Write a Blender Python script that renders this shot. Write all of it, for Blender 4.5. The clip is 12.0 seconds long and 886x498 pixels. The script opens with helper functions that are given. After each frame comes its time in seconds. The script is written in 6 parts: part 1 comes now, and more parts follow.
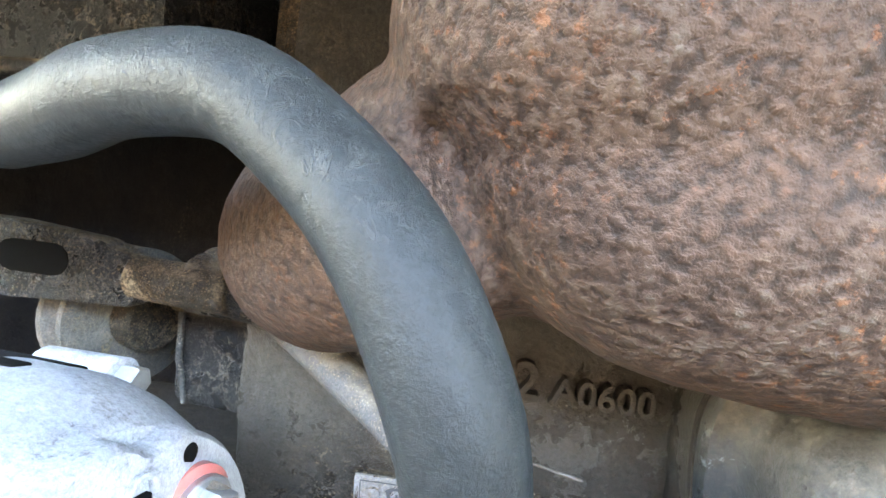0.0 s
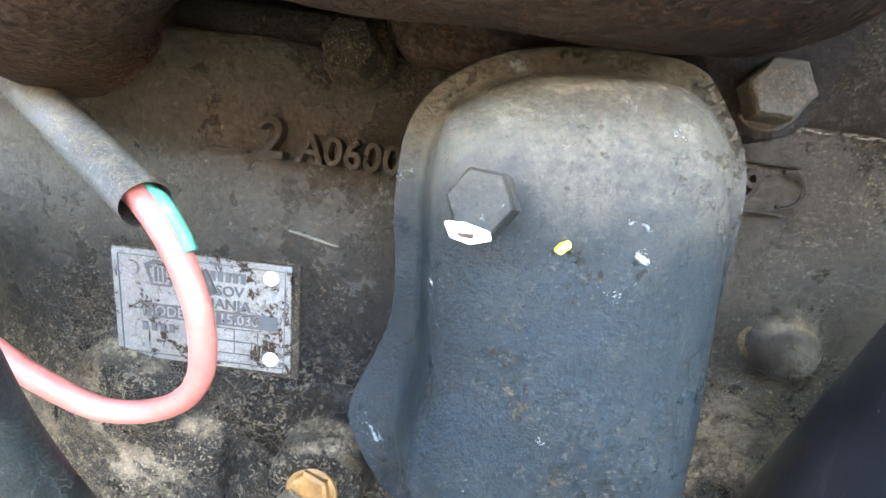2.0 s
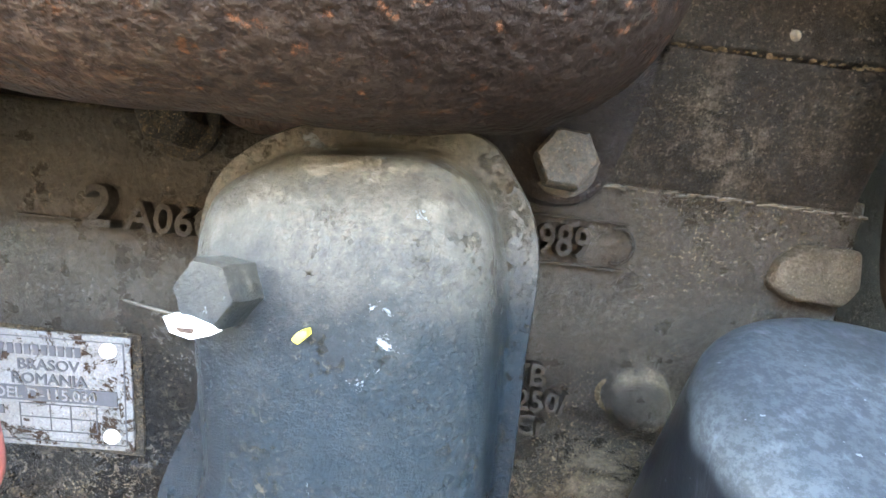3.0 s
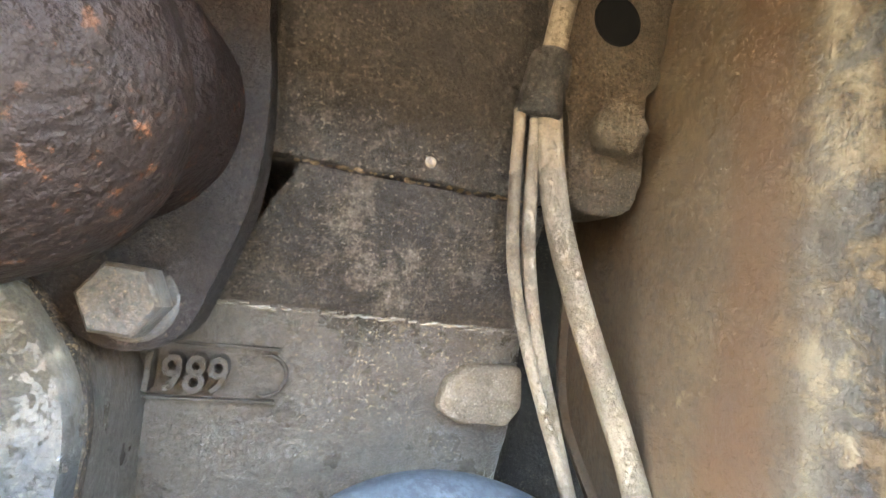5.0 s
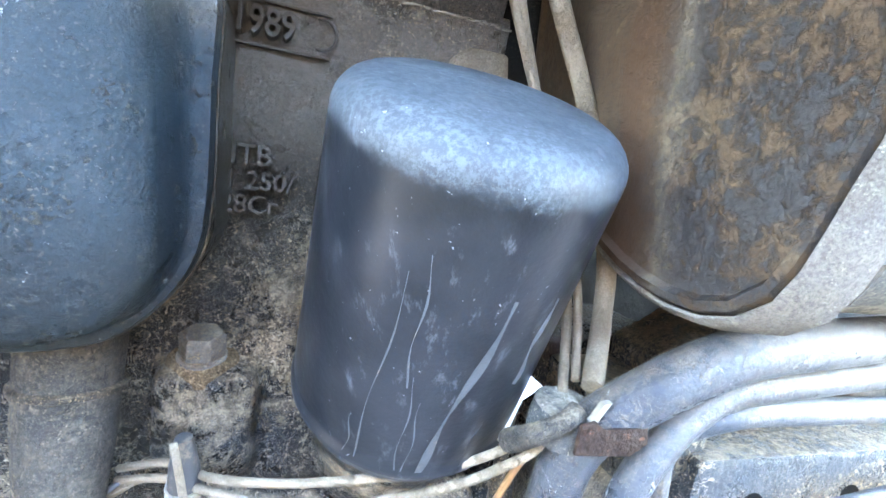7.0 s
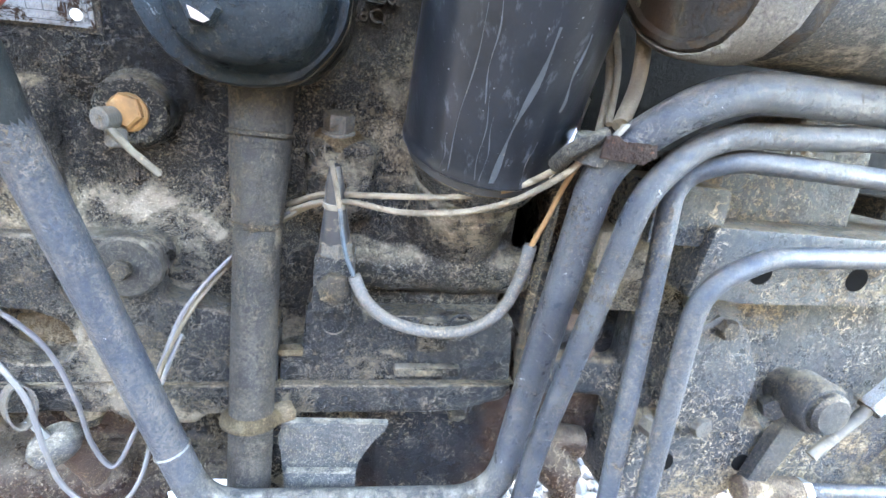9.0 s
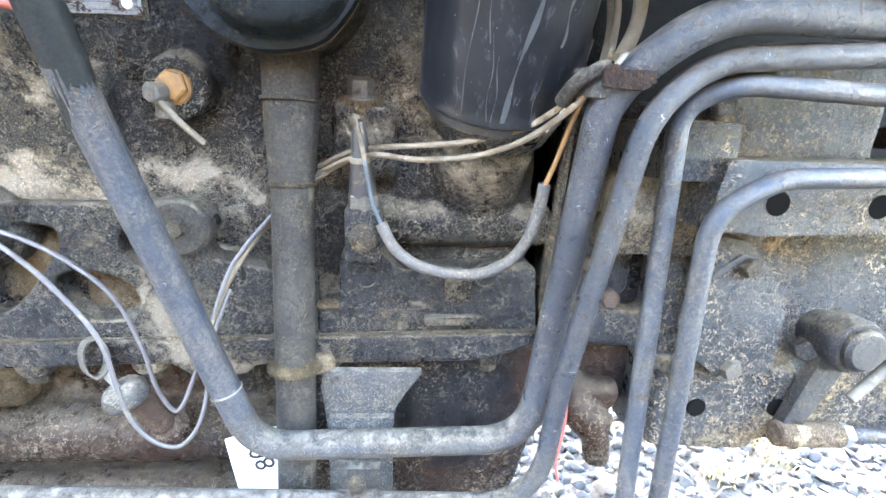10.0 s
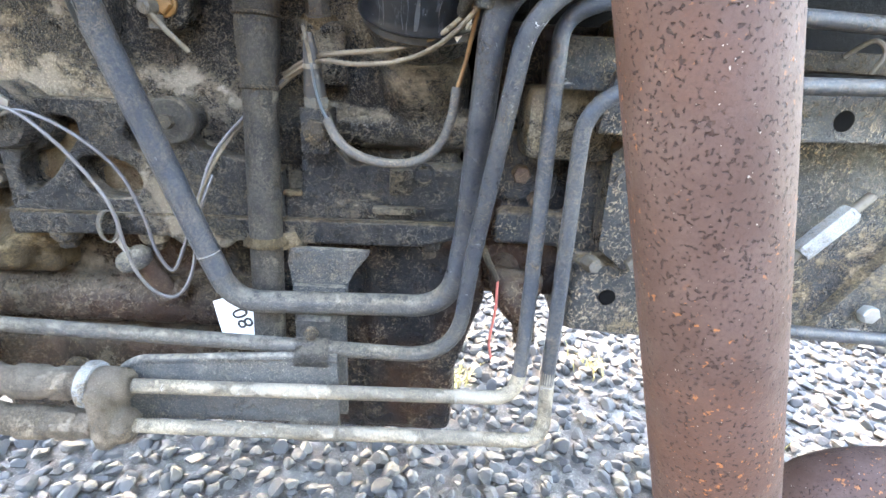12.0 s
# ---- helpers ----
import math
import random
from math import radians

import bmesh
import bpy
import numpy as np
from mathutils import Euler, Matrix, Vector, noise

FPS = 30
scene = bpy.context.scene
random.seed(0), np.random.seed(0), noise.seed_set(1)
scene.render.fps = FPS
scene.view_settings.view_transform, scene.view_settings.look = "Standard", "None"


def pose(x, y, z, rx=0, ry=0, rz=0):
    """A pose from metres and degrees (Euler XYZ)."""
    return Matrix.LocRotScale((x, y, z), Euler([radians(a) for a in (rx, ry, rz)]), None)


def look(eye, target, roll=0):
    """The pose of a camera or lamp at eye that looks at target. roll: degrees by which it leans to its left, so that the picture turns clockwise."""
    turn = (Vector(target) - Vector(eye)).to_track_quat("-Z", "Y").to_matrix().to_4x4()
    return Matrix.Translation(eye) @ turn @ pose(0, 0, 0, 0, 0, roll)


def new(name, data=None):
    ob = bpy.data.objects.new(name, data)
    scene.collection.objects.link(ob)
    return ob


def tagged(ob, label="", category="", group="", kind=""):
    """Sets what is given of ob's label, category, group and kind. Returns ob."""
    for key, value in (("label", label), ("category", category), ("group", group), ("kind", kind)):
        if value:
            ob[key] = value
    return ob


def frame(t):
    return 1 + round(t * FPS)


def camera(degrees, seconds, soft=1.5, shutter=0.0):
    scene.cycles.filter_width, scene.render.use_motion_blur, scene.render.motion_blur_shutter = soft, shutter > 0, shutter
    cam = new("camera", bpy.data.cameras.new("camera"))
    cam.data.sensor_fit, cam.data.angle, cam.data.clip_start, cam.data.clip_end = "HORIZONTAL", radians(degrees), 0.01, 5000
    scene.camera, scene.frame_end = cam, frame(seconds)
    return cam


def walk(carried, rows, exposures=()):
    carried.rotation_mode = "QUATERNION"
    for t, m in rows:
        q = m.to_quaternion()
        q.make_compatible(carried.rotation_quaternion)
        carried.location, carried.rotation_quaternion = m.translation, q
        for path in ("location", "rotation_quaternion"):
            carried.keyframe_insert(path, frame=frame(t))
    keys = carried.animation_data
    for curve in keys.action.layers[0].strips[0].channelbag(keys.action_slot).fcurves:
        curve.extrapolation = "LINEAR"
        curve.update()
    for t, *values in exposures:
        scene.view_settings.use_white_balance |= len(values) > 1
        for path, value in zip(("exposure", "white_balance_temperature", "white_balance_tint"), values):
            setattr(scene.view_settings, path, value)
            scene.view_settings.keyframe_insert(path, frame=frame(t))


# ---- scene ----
cam = camera(85.7, 12.0)
PATH = [
    (0, (0.0283, -0.0004, 1.075), (-0.3173, 1.9686, 1.0144), 7.40),
    (0.5, (0.0553, 0.0011, 1.06), (-0.2622, 1.9716, 0.9326), 5.73),
    (1, (0.0751, 0.001, 1.0377), (-0.2013, 1.9716, 0.8367), 6.72),
    (1.5, (0.0982, 0.0056, 1.0261), (-0.1496, 1.973, 0.7653), 8.02),
    (2, (0.1176, 0.0163, 1.0202), (-0.0948, 1.9833, 0.7272), 8.56),
    (2.5, (0.1394, 0.024, 1.0254), (-0.0324, 2.0015, 0.7805), 8.11),
    (3, (0.1609, 0.0242, 1.0365), (0.0479, 2.016, 0.8946), 7.12),
    (3.5, (0.1833, 0.0266, 1.0536), (0.1483, 2.0256, 1.0015), 6.55),
    (5.3, (0.227, 0.040, 1.068), (0.738, 1.968, 1.213), 6.8),
    (5.5, (0.227, 0.037, 1.061), (0.774, 1.957, 1.185), 6.1),
    (6, (0.227, 0.028, 1.032), (0.787, 1.948, 1.032), 4.2),
    (6.5, (0.217, 0.004, 0.999), (0.792, 1.917, 0.894), 5.6),
    (7, (0.209, -0.018, 0.974), (0.785, 1.884, 0.755), 6.8),
    (7.5, (0.197, -0.043, 0.956), (0.741, 1.849, 0.606), 7.8),
    (7.7, (0.192, -0.057, 0.953), (0.700, 1.839, 0.571), 8.0),
    (9.3, (0.1991, -0.1128, 0.8998), (0.4382, 1.7953, 0.3503), 5.43),
    (9.5, (0.1993, -0.1194, 0.895), (0.4033, 1.7941, 0.3501), 4.44),
    (10, (0.2057, -0.1324, 0.882), (0.3519, 1.7888, 0.3455), 2.49),
    (10.5, (0.198, -0.1489, 0.8592), (0.2829, 1.7662, 0.2889), 1.48),
    (11, (0.1938, -0.1747, 0.8545), (0.2007, 1.73, 0.2445), 1.76),
    (11.5, (0.2253, -0.1983, 0.8403), (0.1934, 1.6895, 0.1805), 1.66),
    (12, (0.2729, -0.2168, 0.8563), (0.3171, 1.6565, 0.1572), 3.44),
]
EXPOSURES = [(0, 6.95, 8000, 13), (0.5, 7.2, 8050, 12), (1, 7.2, 8100, 12), (1.7, 7.1, 8200, 12), (2.5, 7.25, 8100, 12), (3.5, 7.35, 8100, 13), (5.5, 8.45, 8100, 13), (6.5, 7.8, 7100, 12), (7.5, 7.0, 6800, 12), (9.5, 6.6, 7600, 15), (11, 6.3, 7800, 15), (12, 5.8, 8000, 15)]
walk(cam, [(t, look(eye, target, roll)) for t, eye, target, roll in PATH], EXPOSURES)

import mathutils

# ---- light ----
world = bpy.data.worlds.new("sky")
scene.world = world
world.use_nodes = True
wn = world.node_tree
sky = wn.nodes.new("ShaderNodeTexSky")
sky.sky_type, sky.sun_disc = "NISHITA", False
SUN_ELEVATION, SUN_AZIMUTH = 27.0, -25.0
sky.sun_elevation, sky.sun_rotation = radians(SUN_ELEVATION), radians(SUN_AZIMUTH)
sky.air_density, sky.dust_density = 1.0, 1.2
wn.links.new(sky.outputs[0], wn.nodes["Background"].inputs[0])
wn.nodes["Background"].inputs[1].default_value = 0.16
sun = new("sun", bpy.data.lights.new("sun", "SUN"))
sun.data.energy, sun.data.angle, sun.data.color = 0.3, radians(14), (1.0, 0.92, 0.80)
sun_way = Vector((math.sin(radians(SUN_AZIMUTH)), math.cos(radians(SUN_AZIMUTH)), math.tan(radians(SUN_ELEVATION))))
sun.matrix_world = look(sun_way * 5, (0, 0, 0))

# ---- materials ----


class Nodes:
    """Short writing of a node material."""

    def __init__(self, name):
        self.m = bpy.data.materials.new(name)
        self.m.use_nodes = True
        self.t = self.m.node_tree
        self.b = self.t.nodes["Principled BSDF"]
        self.co = self.t.nodes.new("ShaderNodeTexCoord").outputs["Object"]

    def put(self, socket, value):
        if isinstance(value, bpy.types.NodeSocket):
            self.t.links.new(value, socket)
        elif isinstance(value, (tuple, list)) and len(value) == 3 and socket.type == "RGBA":
            socket.default_value = (*value, 1)
        else:
            socket.default_value = value

    def noise(self, scale, detail=6.0, rough=0.6, warp=0.0, stretch=None):
        n = self.t.nodes.new("ShaderNodeTexNoise")
        co = self.co
        if stretch:
            mp = self.t.nodes.new("ShaderNodeMapping")
            mp.inputs["Scale"].default_value = stretch
            self.put(mp.inputs[0], co)
            co = mp.outputs[0]
        self.put(n.inputs["Vector"], co)
        n.inputs["Scale"].default_value, n.inputs["Detail"].default_value = scale, detail
        n.inputs["Roughness"].default_value, n.inputs["Distortion"].default_value = rough, warp
        return n.outputs["Fac"]

    def cells(self, scale, feature="F1"):
        n = self.t.nodes.new("ShaderNodeTexVoronoi")
        n.feature = feature
        self.put(n.inputs["Vector"], self.co)
        n.inputs["Scale"].default_value = scale
        return n.outputs["Distance"]

    def ramp(self, fac, lo, hi):
        n = self.t.nodes.new("ShaderNodeMapRange")
        n.interpolation_type = "SMOOTHSTEP"
        self.put(n.inputs[0], fac)
        n.inputs[1].default_value, n.inputs[2].default_value = lo, hi
        return n.outputs[0]

    def math(self, op, a, b=0.0):
        n = self.t.nodes.new("ShaderNodeMath")
        n.operation, n.use_clamp = op, op != "ADD"
        self.put(n.inputs[0], a), self.put(n.inputs[1], b)
        return n.outputs[0]

    def mix(self, fac, a, b):
        n = self.t.nodes.new("ShaderNodeMix")
        n.data_type = "RGBA"
        self.put(n.inputs[0], fac), self.put(n.inputs[6], a), self.put(n.inputs[7], b)
        return n.outputs[2]

    def up(self):
        g = self.t.nodes.new("ShaderNodeNewGeometry")
        s = self.t.nodes.new("ShaderNodeSeparateXYZ")
        self.put(s.inputs[0], g.outputs["Normal"])
        return s.outputs[2]

    def random(self):
        return self.t.nodes.new("ShaderNodeNewGeometry").outputs["Random Per Island"]

    def bump(self, height, distance, strength=1.0):
        n = self.t.nodes.new("ShaderNodeBump")
        n.inputs["Strength"].default_value, n.inputs["Distance"].default_value = strength, distance
        self.put(n.inputs["Height"], height)
        if self.b.inputs["Normal"].links:
            self.put(n.inputs["Normal"], self.b.inputs["Normal"].links[0].from_socket)
        self.put(self.b.inputs["Normal"], n.outputs[0])

    def done(self, colour, rough=0.6, metal=0.0, spec=0.5):
        self.put(self.b.inputs["Base Color"], colour)
        self.put(self.b.inputs["Roughness"], rough)
        self.put(self.b.inputs["Metallic"], metal)
        self.b.inputs["Specular IOR Level"].default_value = spec
        return self.m


DUST = (0.40, 0.295, 0.18)


def grimy(name, a, b, dust=0.5, rough=0.5, size=1.0, relief=0.0008, chips=None, chip=0.66, metal=0.0, dust_colour=DUST, up=0.35, cast=420.0, oil=0.0, film=0.15, grit=0.5, spec=0.14, dark=0.16, high=None, broad=0.55, pore=0.42, settle=None, worm=0.10):
    """Paint or bare metal of two tones, with crusts of dust, a thin film on what faces up, grit, grain and chips."""
    n = Nodes(name)
    colour = n.mix(n.ramp(n.noise(9 / size, 8, 0.65), 0.40, 0.60), a, b)
    grain = n.noise(620 / size, 5, 0.78)
    colour = n.mix(n.math("MULTIPLY", n.ramp(grain, 0.56, 0.42), 0.5), colour, tuple(0.5 * v for v in a))
    crust = n.noise(14 / size, 15, 0.84, 0.3)
    crust = n.math("ADD", n.math("ADD", crust, n.math("MULTIPLY", n.noise(6.5, 3, 0.5), broad)), -0.5 * broad)
    if settle:
        low = n.t.nodes.new("ShaderNodeSeparateXYZ")
        n.put(low.inputs[0], n.co)
        drop = n.t.nodes.new("ShaderNodeMath")
        drop.operation = "MULTIPLY_ADD"
        n.put(drop.inputs[0], low.outputs[2])
        drop.inputs[1].default_value, drop.inputs[2].default_value = -settle[1], settle[0] * settle[1]
        crust = n.math("ADD", crust, drop.outputs[0])
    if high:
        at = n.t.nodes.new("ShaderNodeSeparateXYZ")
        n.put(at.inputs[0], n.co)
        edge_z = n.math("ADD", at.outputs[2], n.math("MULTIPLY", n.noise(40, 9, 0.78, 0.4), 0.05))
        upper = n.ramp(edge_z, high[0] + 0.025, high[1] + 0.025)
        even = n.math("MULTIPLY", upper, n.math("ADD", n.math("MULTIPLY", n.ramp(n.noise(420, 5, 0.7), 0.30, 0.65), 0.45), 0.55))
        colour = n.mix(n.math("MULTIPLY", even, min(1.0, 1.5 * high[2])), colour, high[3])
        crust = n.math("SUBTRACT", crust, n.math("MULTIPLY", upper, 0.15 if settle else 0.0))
    edge = 0.615 - 0.20 * dust
    heavy = n.ramp(crust, edge - 0.01, edge + 0.06)
    speck = n.math("MULTIPLY", n.ramp(n.noise(260 / size, 6, 0.78), 0.53, 0.60), n.ramp(crust, edge - 0.10, edge + 0.02))
    lying = n.math("MULTIPLY", n.ramp(n.up(), 0.24, 0.70), n.math("MULTIPLY", n.ramp(n.noise(90 / size, 10, 0.8), 0.38, 0.56), up))
    thin = n.math("MULTIPLY", n.math("MULTIPLY", n.ramp(n.noise(40 / size, 10, 0.8), 0.38, 0.64), n.ramp(n.noise(480, 4, 0.7), 0.36, 0.60)), 1.5 * film)
    mask = n.math("MAXIMUM", n.math("MAXIMUM", n.math("MULTIPLY", heavy, 0.92), n.math("MULTIPLY", speck, 0.85)), n.math("ADD", lying, thin))
    dusty = n.mix(n.ramp(n.noise(300 / size, 7, 0.8), 0.42, 0.58), tuple(dark * v for v in dust_colour), dust_colour)
    dusty = n.mix(n.ramp(n.noise(11, 4, 0.6), 0.4, 0.65), dusty, tuple(v * w for v, w in zip(dust_colour, (0.80, 0.85, 0.95))))
    colour = n.mix(mask, colour, dusty)
    grits = n.math("MULTIPLY", n.ramp(n.noise(760 / size, 2, 0.5), 0.60, 0.68), n.math("MULTIPLY", n.ramp(crust, edge - 0.2, edge), grit))
    colour = n.mix(grits, colour, tuple(min(0.7, 1.6 * v) for v in dust_colour))
    curl = n.math("ABSOLUTE", n.math("ADD", n.noise(170, 4, 0.6, 0.6), -0.5))
    flecks = n.math("MULTIPLY", n.math("MULTIPLY", n.ramp(curl, 0.040, 0.008), n.ramp(n.noise(230, 4, 0.65), 0.44, 0.56)), n.math("MULTIPLY", n.ramp(n.noise(23 / size, 5, 0.65), 0.40, 0.62), worm))
    if settle:
        flecks = n.math("MULTIPLY", flecks, n.ramp(low.outputs[2], settle[0] + 0.07, settle[0] - 0.03))
    colour = n.mix(flecks, colour, tuple(min(0.62, 1.35 * v + 0.06) for v in dust_colour))
    pores = n.math("MULTIPLY", n.ramp(n.noise(1250, 3, 0.8), 0.55, 0.44), pore)
    colour = n.mix(pores, colour, tuple(0.12 * v for v in a))
    gloss = n.math("ADD", n.math("MULTIPLY", mask, 0.45), n.math("ADD", n.math("MULTIPLY", n.noise(60 / size, 4), 0.3), rough - 0.15))
    if oil:
        wet = n.ramp(n.noise(7 / size, 8, 0.7), 0.52, 0.58)
        wet = n.math("MULTIPLY", wet, oil)
        colour = n.mix(wet, colour, (0.010, 0.008, 0.006))
        gloss = n.math("SUBTRACT", gloss, n.math("MULTIPLY", wet, 0.25))
    if chips:
        flake = n.ramp(n.noise(52 / size, 10, 0.80, 0.6), chip, chip + 0.012)
        colour = n.mix(flake, colour, chips)
        gloss = n.math("MAXIMUM", gloss, n.math("MULTIPLY", flake, 0.7))
        n.bump(n.math("SUBTRACT", 1.0, flake), 0.0002)
    n.bump(grain, relief * 1.6)
    n.bump(n.noise(cast / size / 3, 6, 0.7), relief * 2.6)
    n.bump(n.noise(50 / size, 6, 0.6), relief * 2.5)
    n.bump(flecks, 0.0012)
    n.bump(mask, 0.0011)
    return n.done(colour, gloss, metal, spec)


def scaled_rust(name, painted_shade=None, spec=0.28):
    """Cast iron under a pebbly skin of rust: dark hollows, lighter tops, small bright spots; painted shade can blacken
    it along x.
    """
    n = Nodes(name)
    grains = n.ramp(n.cells(520, "SMOOTH_F1"), 0.62, 0.10)
    waves = n.ramp(n.noise(400, 3, 0.6), 0.28, 0.72)
    fine = n.noise(900, 3, 0.7)
    height = n.math("ADD", n.math("MULTIPLY", grains, 0.24), n.math("ADD", n.math("MULTIPLY", waves, 0.50), n.math("MULTIPLY", fine, 0.26)))
    broad = n.noise(20, 5, 0.65)
    tops = n.mix(n.ramp(broad, 0.38, 0.62), (0.076, 0.059, 0.047), (0.080, 0.047, 0.033))
    colour = n.mix(n.ramp(height, 0.18, 0.50), (0.024, 0.016, 0.013), (0.054, 0.034, 0.025))
    colour = n.mix(n.ramp(height, 0.44, 0.80), colour, tops)
    orange = n.math("MULTIPLY", n.ramp(n.noise(330, 4, 0.7), 0.55, 0.66), n.math("MULTIPLY", n.ramp(n.noise(24, 4, 0.6), 0.48, 0.66), 0.40))
    colour = n.mix(orange, colour, (0.27, 0.105, 0.042))
    # shade put into the colour: near-black from the first x to the second
    if painted_shade:
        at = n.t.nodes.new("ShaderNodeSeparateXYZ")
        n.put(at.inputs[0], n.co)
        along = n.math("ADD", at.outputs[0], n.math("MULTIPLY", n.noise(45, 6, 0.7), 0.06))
        colour = n.mix(n.math("MULTIPLY", n.ramp(along, painted_shade[0] + 0.03, painted_shade[1] + 0.03), painted_shade[2]), colour, (0.009, 0.0055, 0.005))
    spots = n.math("MULTIPLY", n.ramp(n.noise(310, 5, 0.7), 0.58, 0.68), n.ramp(n.noise(16, 4, 0.6), 0.40, 0.60))
    colour = n.mix(n.math("MULTIPLY", spots, 0.7), colour, (0.140, 0.054, 0.024))
    n.bump(height, 0.0009)
    n.bump(n.noise(60, 4, 0.6), 0.00136)
    return n.done(colour, n.math("ADD", n.math("MULTIPLY", height, 0.2), 0.48), 0.0, spec)


def pitted_rust(name):
    """Old steel tube: smooth purplish brown rust with small dark pits, orange and white specks."""
    n = Nodes(name)
    colour = n.mix(n.ramp(n.noise(38, 6, 0.65), 0.38, 0.62), (0.056, 0.031, 0.024), (0.074, 0.045, 0.037))
    colour = n.mix(n.math("MULTIPLY", n.ramp(n.noise(14, 5, 0.6), 0.45, 0.65), 0.6), colour, (0.076, 0.036, 0.024))
    colour = n.mix(n.math("MULTIPLY", n.ramp(n.noise(520, 4, 0.75), 0.45, 0.62), 0.45), colour, (0.052, 0.029, 0.023))
    pits = n.math("MULTIPLY", n.ramp(n.noise(560, 2, 0.45), 0.40, 0.34), n.ramp(n.noise(40, 3, 0.6), 0.30, 0.46))
    colour = n.mix(pits, colour, (0.030, 0.017, 0.014))
    sparks = n.math("MULTIPLY", n.ramp(n.noise(330, 3, 0.6), 0.62, 0.68), n.ramp(n.noise(25, 4, 0.6), 0.42, 0.6))
    colour = n.mix(sparks, colour, (0.24, 0.092, 0.034))
    colour = n.mix(n.math("MULTIPLY", n.ramp(n.noise(520, 2, 0.5), 0.72, 0.77), 0.7), colour, (0.34, 0.30, 0.26))
    n.bump(n.math("SUBTRACT", 1.0, pits), 0.0006)
    n.bump(n.noise(300, 4, 0.7), 0.0005)
    return n.done(colour, n.math("ADD", n.math("MULTIPLY", n.noise(120, 4), 0.3), 0.50), 0.0, 0.16)


def enamel(name):
    """Smooth glossy black lacquer; a bluish veil of dust lies on what faces up, with fine drops and streaks below."""
    n = Nodes(name)
    black = n.mix(n.ramp(n.noise(30, 5, 0.6), 0.4, 0.6), (0.006, 0.007, 0.009), (0.011, 0.012, 0.015))
    along = n.t.nodes.new("ShaderNodeVectorMath")
    along.operation = "DOT_PRODUCT"
    n.put(along.inputs[0], n.co)
    along.inputs[1].default_value = (0.027, -0.438, 0.899)
    ragged = n.math("ADD", along.outputs["Value"], n.math("MULTIPLY", n.noise(70, 7, 0.7, 0.3), 0.016))
    lying = n.math("MULTIPLY", n.ramp(ragged, 0.8515, 0.8565), n.math("ADD", n.math("MULTIPLY", n.ramp(n.noise(45, 7, 0.7), 0.30, 0.66), 0.5), 0.5))
    veil = n.mix(n.ramp(n.noise(420, 5, 0.8), 0.42, 0.60), (0.026, 0.033, 0.039), (0.054, 0.065, 0.073))
    colour = n.mix(n.math("MULTIPLY", lying, 0.85), black, veil)
    drops = n.math("MULTIPLY", n.ramp(n.noise(430, 3, 0.6), 0.70, 0.73), 0.45)
    colour = n.mix(drops, colour, (0.25, 0.26, 0.28))
    runs = n.math("MULTIPLY", n.ramp(n.noise(60, 6, 0.7, 0.2, (3.0, 3.0, 0.35)), 0.56, 0.70), 0.25)
    colour = n.mix(runs, colour, (0.13, 0.14, 0.16))
    n.bump(n.noise(240, 4, 0.6), 0.00012)
    return n.done(colour, n.math("ADD", n.math("MULTIPLY", lying, 0.42), n.math("ADD", n.math("MULTIPLY", drops, 0.3), 0.28)), 0.0, 0.28)


def stained_cover(name):
    """Sheet steel under ochre dust; a rust streak, a pale mud run, and clustered blue-black spots on the outer side."""
    n = Nodes(name)
    at = n.t.nodes.new("ShaderNodeSeparateXYZ")
    n.put(at.inputs[0], n.co)
    across = n.math("ADD", at.outputs[1], n.math("MULTIPLY", n.math("ADD", n.noise(26, 6, 0.65), -0.5), 0.022))
    colour = n.mix(n.ramp(n.noise(24, 6, 0.65), 0.35, 0.65), (0.040, 0.024, 0.013), (0.052, 0.034, 0.019))
    colour = n.mix(n.math("MULTIPLY", n.ramp(n.noise(300, 6, 0.75), 0.48, 0.62), 0.55), colour, (0.022, 0.016, 0.011))
    streak = n.math("MULTIPLY", n.ramp(across, 0.122, 0.129), n.ramp(across, 0.146, 0.138))
    colour = n.mix(n.math("MULTIPLY", streak, 0.75), colour, (0.040, 0.020, 0.010))
    run = n.math("MULTIPLY", n.ramp(across, 0.108, 0.112), n.ramp(across, 0.123, 0.118))
    pale = n.math("MULTIPLY", run, n.ramp(n.noise(70, 8, 0.7, 0.3, (1.0, 1.0, 0.5)), 0.36, 0.58))
    colour = n.mix(n.math("MULTIPLY", pale, 0.55), colour, (0.120, 0.098, 0.070))
    outer = n.ramp(across, 0.132, 0.104)
    spots = n.math("ADD", n.noise(150, 7, 0.72, 0.3), n.math("MULTIPLY", n.math("ADD", n.noise(26, 5, 0.6, 0.4), -0.5), 1.3))
    black = n.math("MULTIPLY", n.ramp(spots, 0.44, 0.60), n.math("ADD", n.math("MULTIPLY", outer, 0.85), 0.12))
    colour = n.mix(n.math("MULTIPLY", black, 0.85), colour, (0.011, 0.012, 0.014))
    mud_low = n.math("MULTIPLY", n.ramp(n.noise(90, 8, 0.75, 0.3), 0.56, 0.63), n.ramp(n.noise(15, 3, 0.5), 0.50, 0.62))
    colour = n.mix(n.math("MULTIPLY", mud_low, 0.35), colour, (0.13, 0.10, 0.066))
    n.bump(n.math("SUBTRACT", 1.0, black), 0.0004)
    n.bump(n.noise(320, 6, 0.7), 0.0009)
    n.bump(n.noise(60, 5, 0.6), 0.0020)
    return n.done(colour, n.math("SUBTRACT", 0.78, n.math("MULTIPLY", black, 0.3)), 0.0, 0.2)


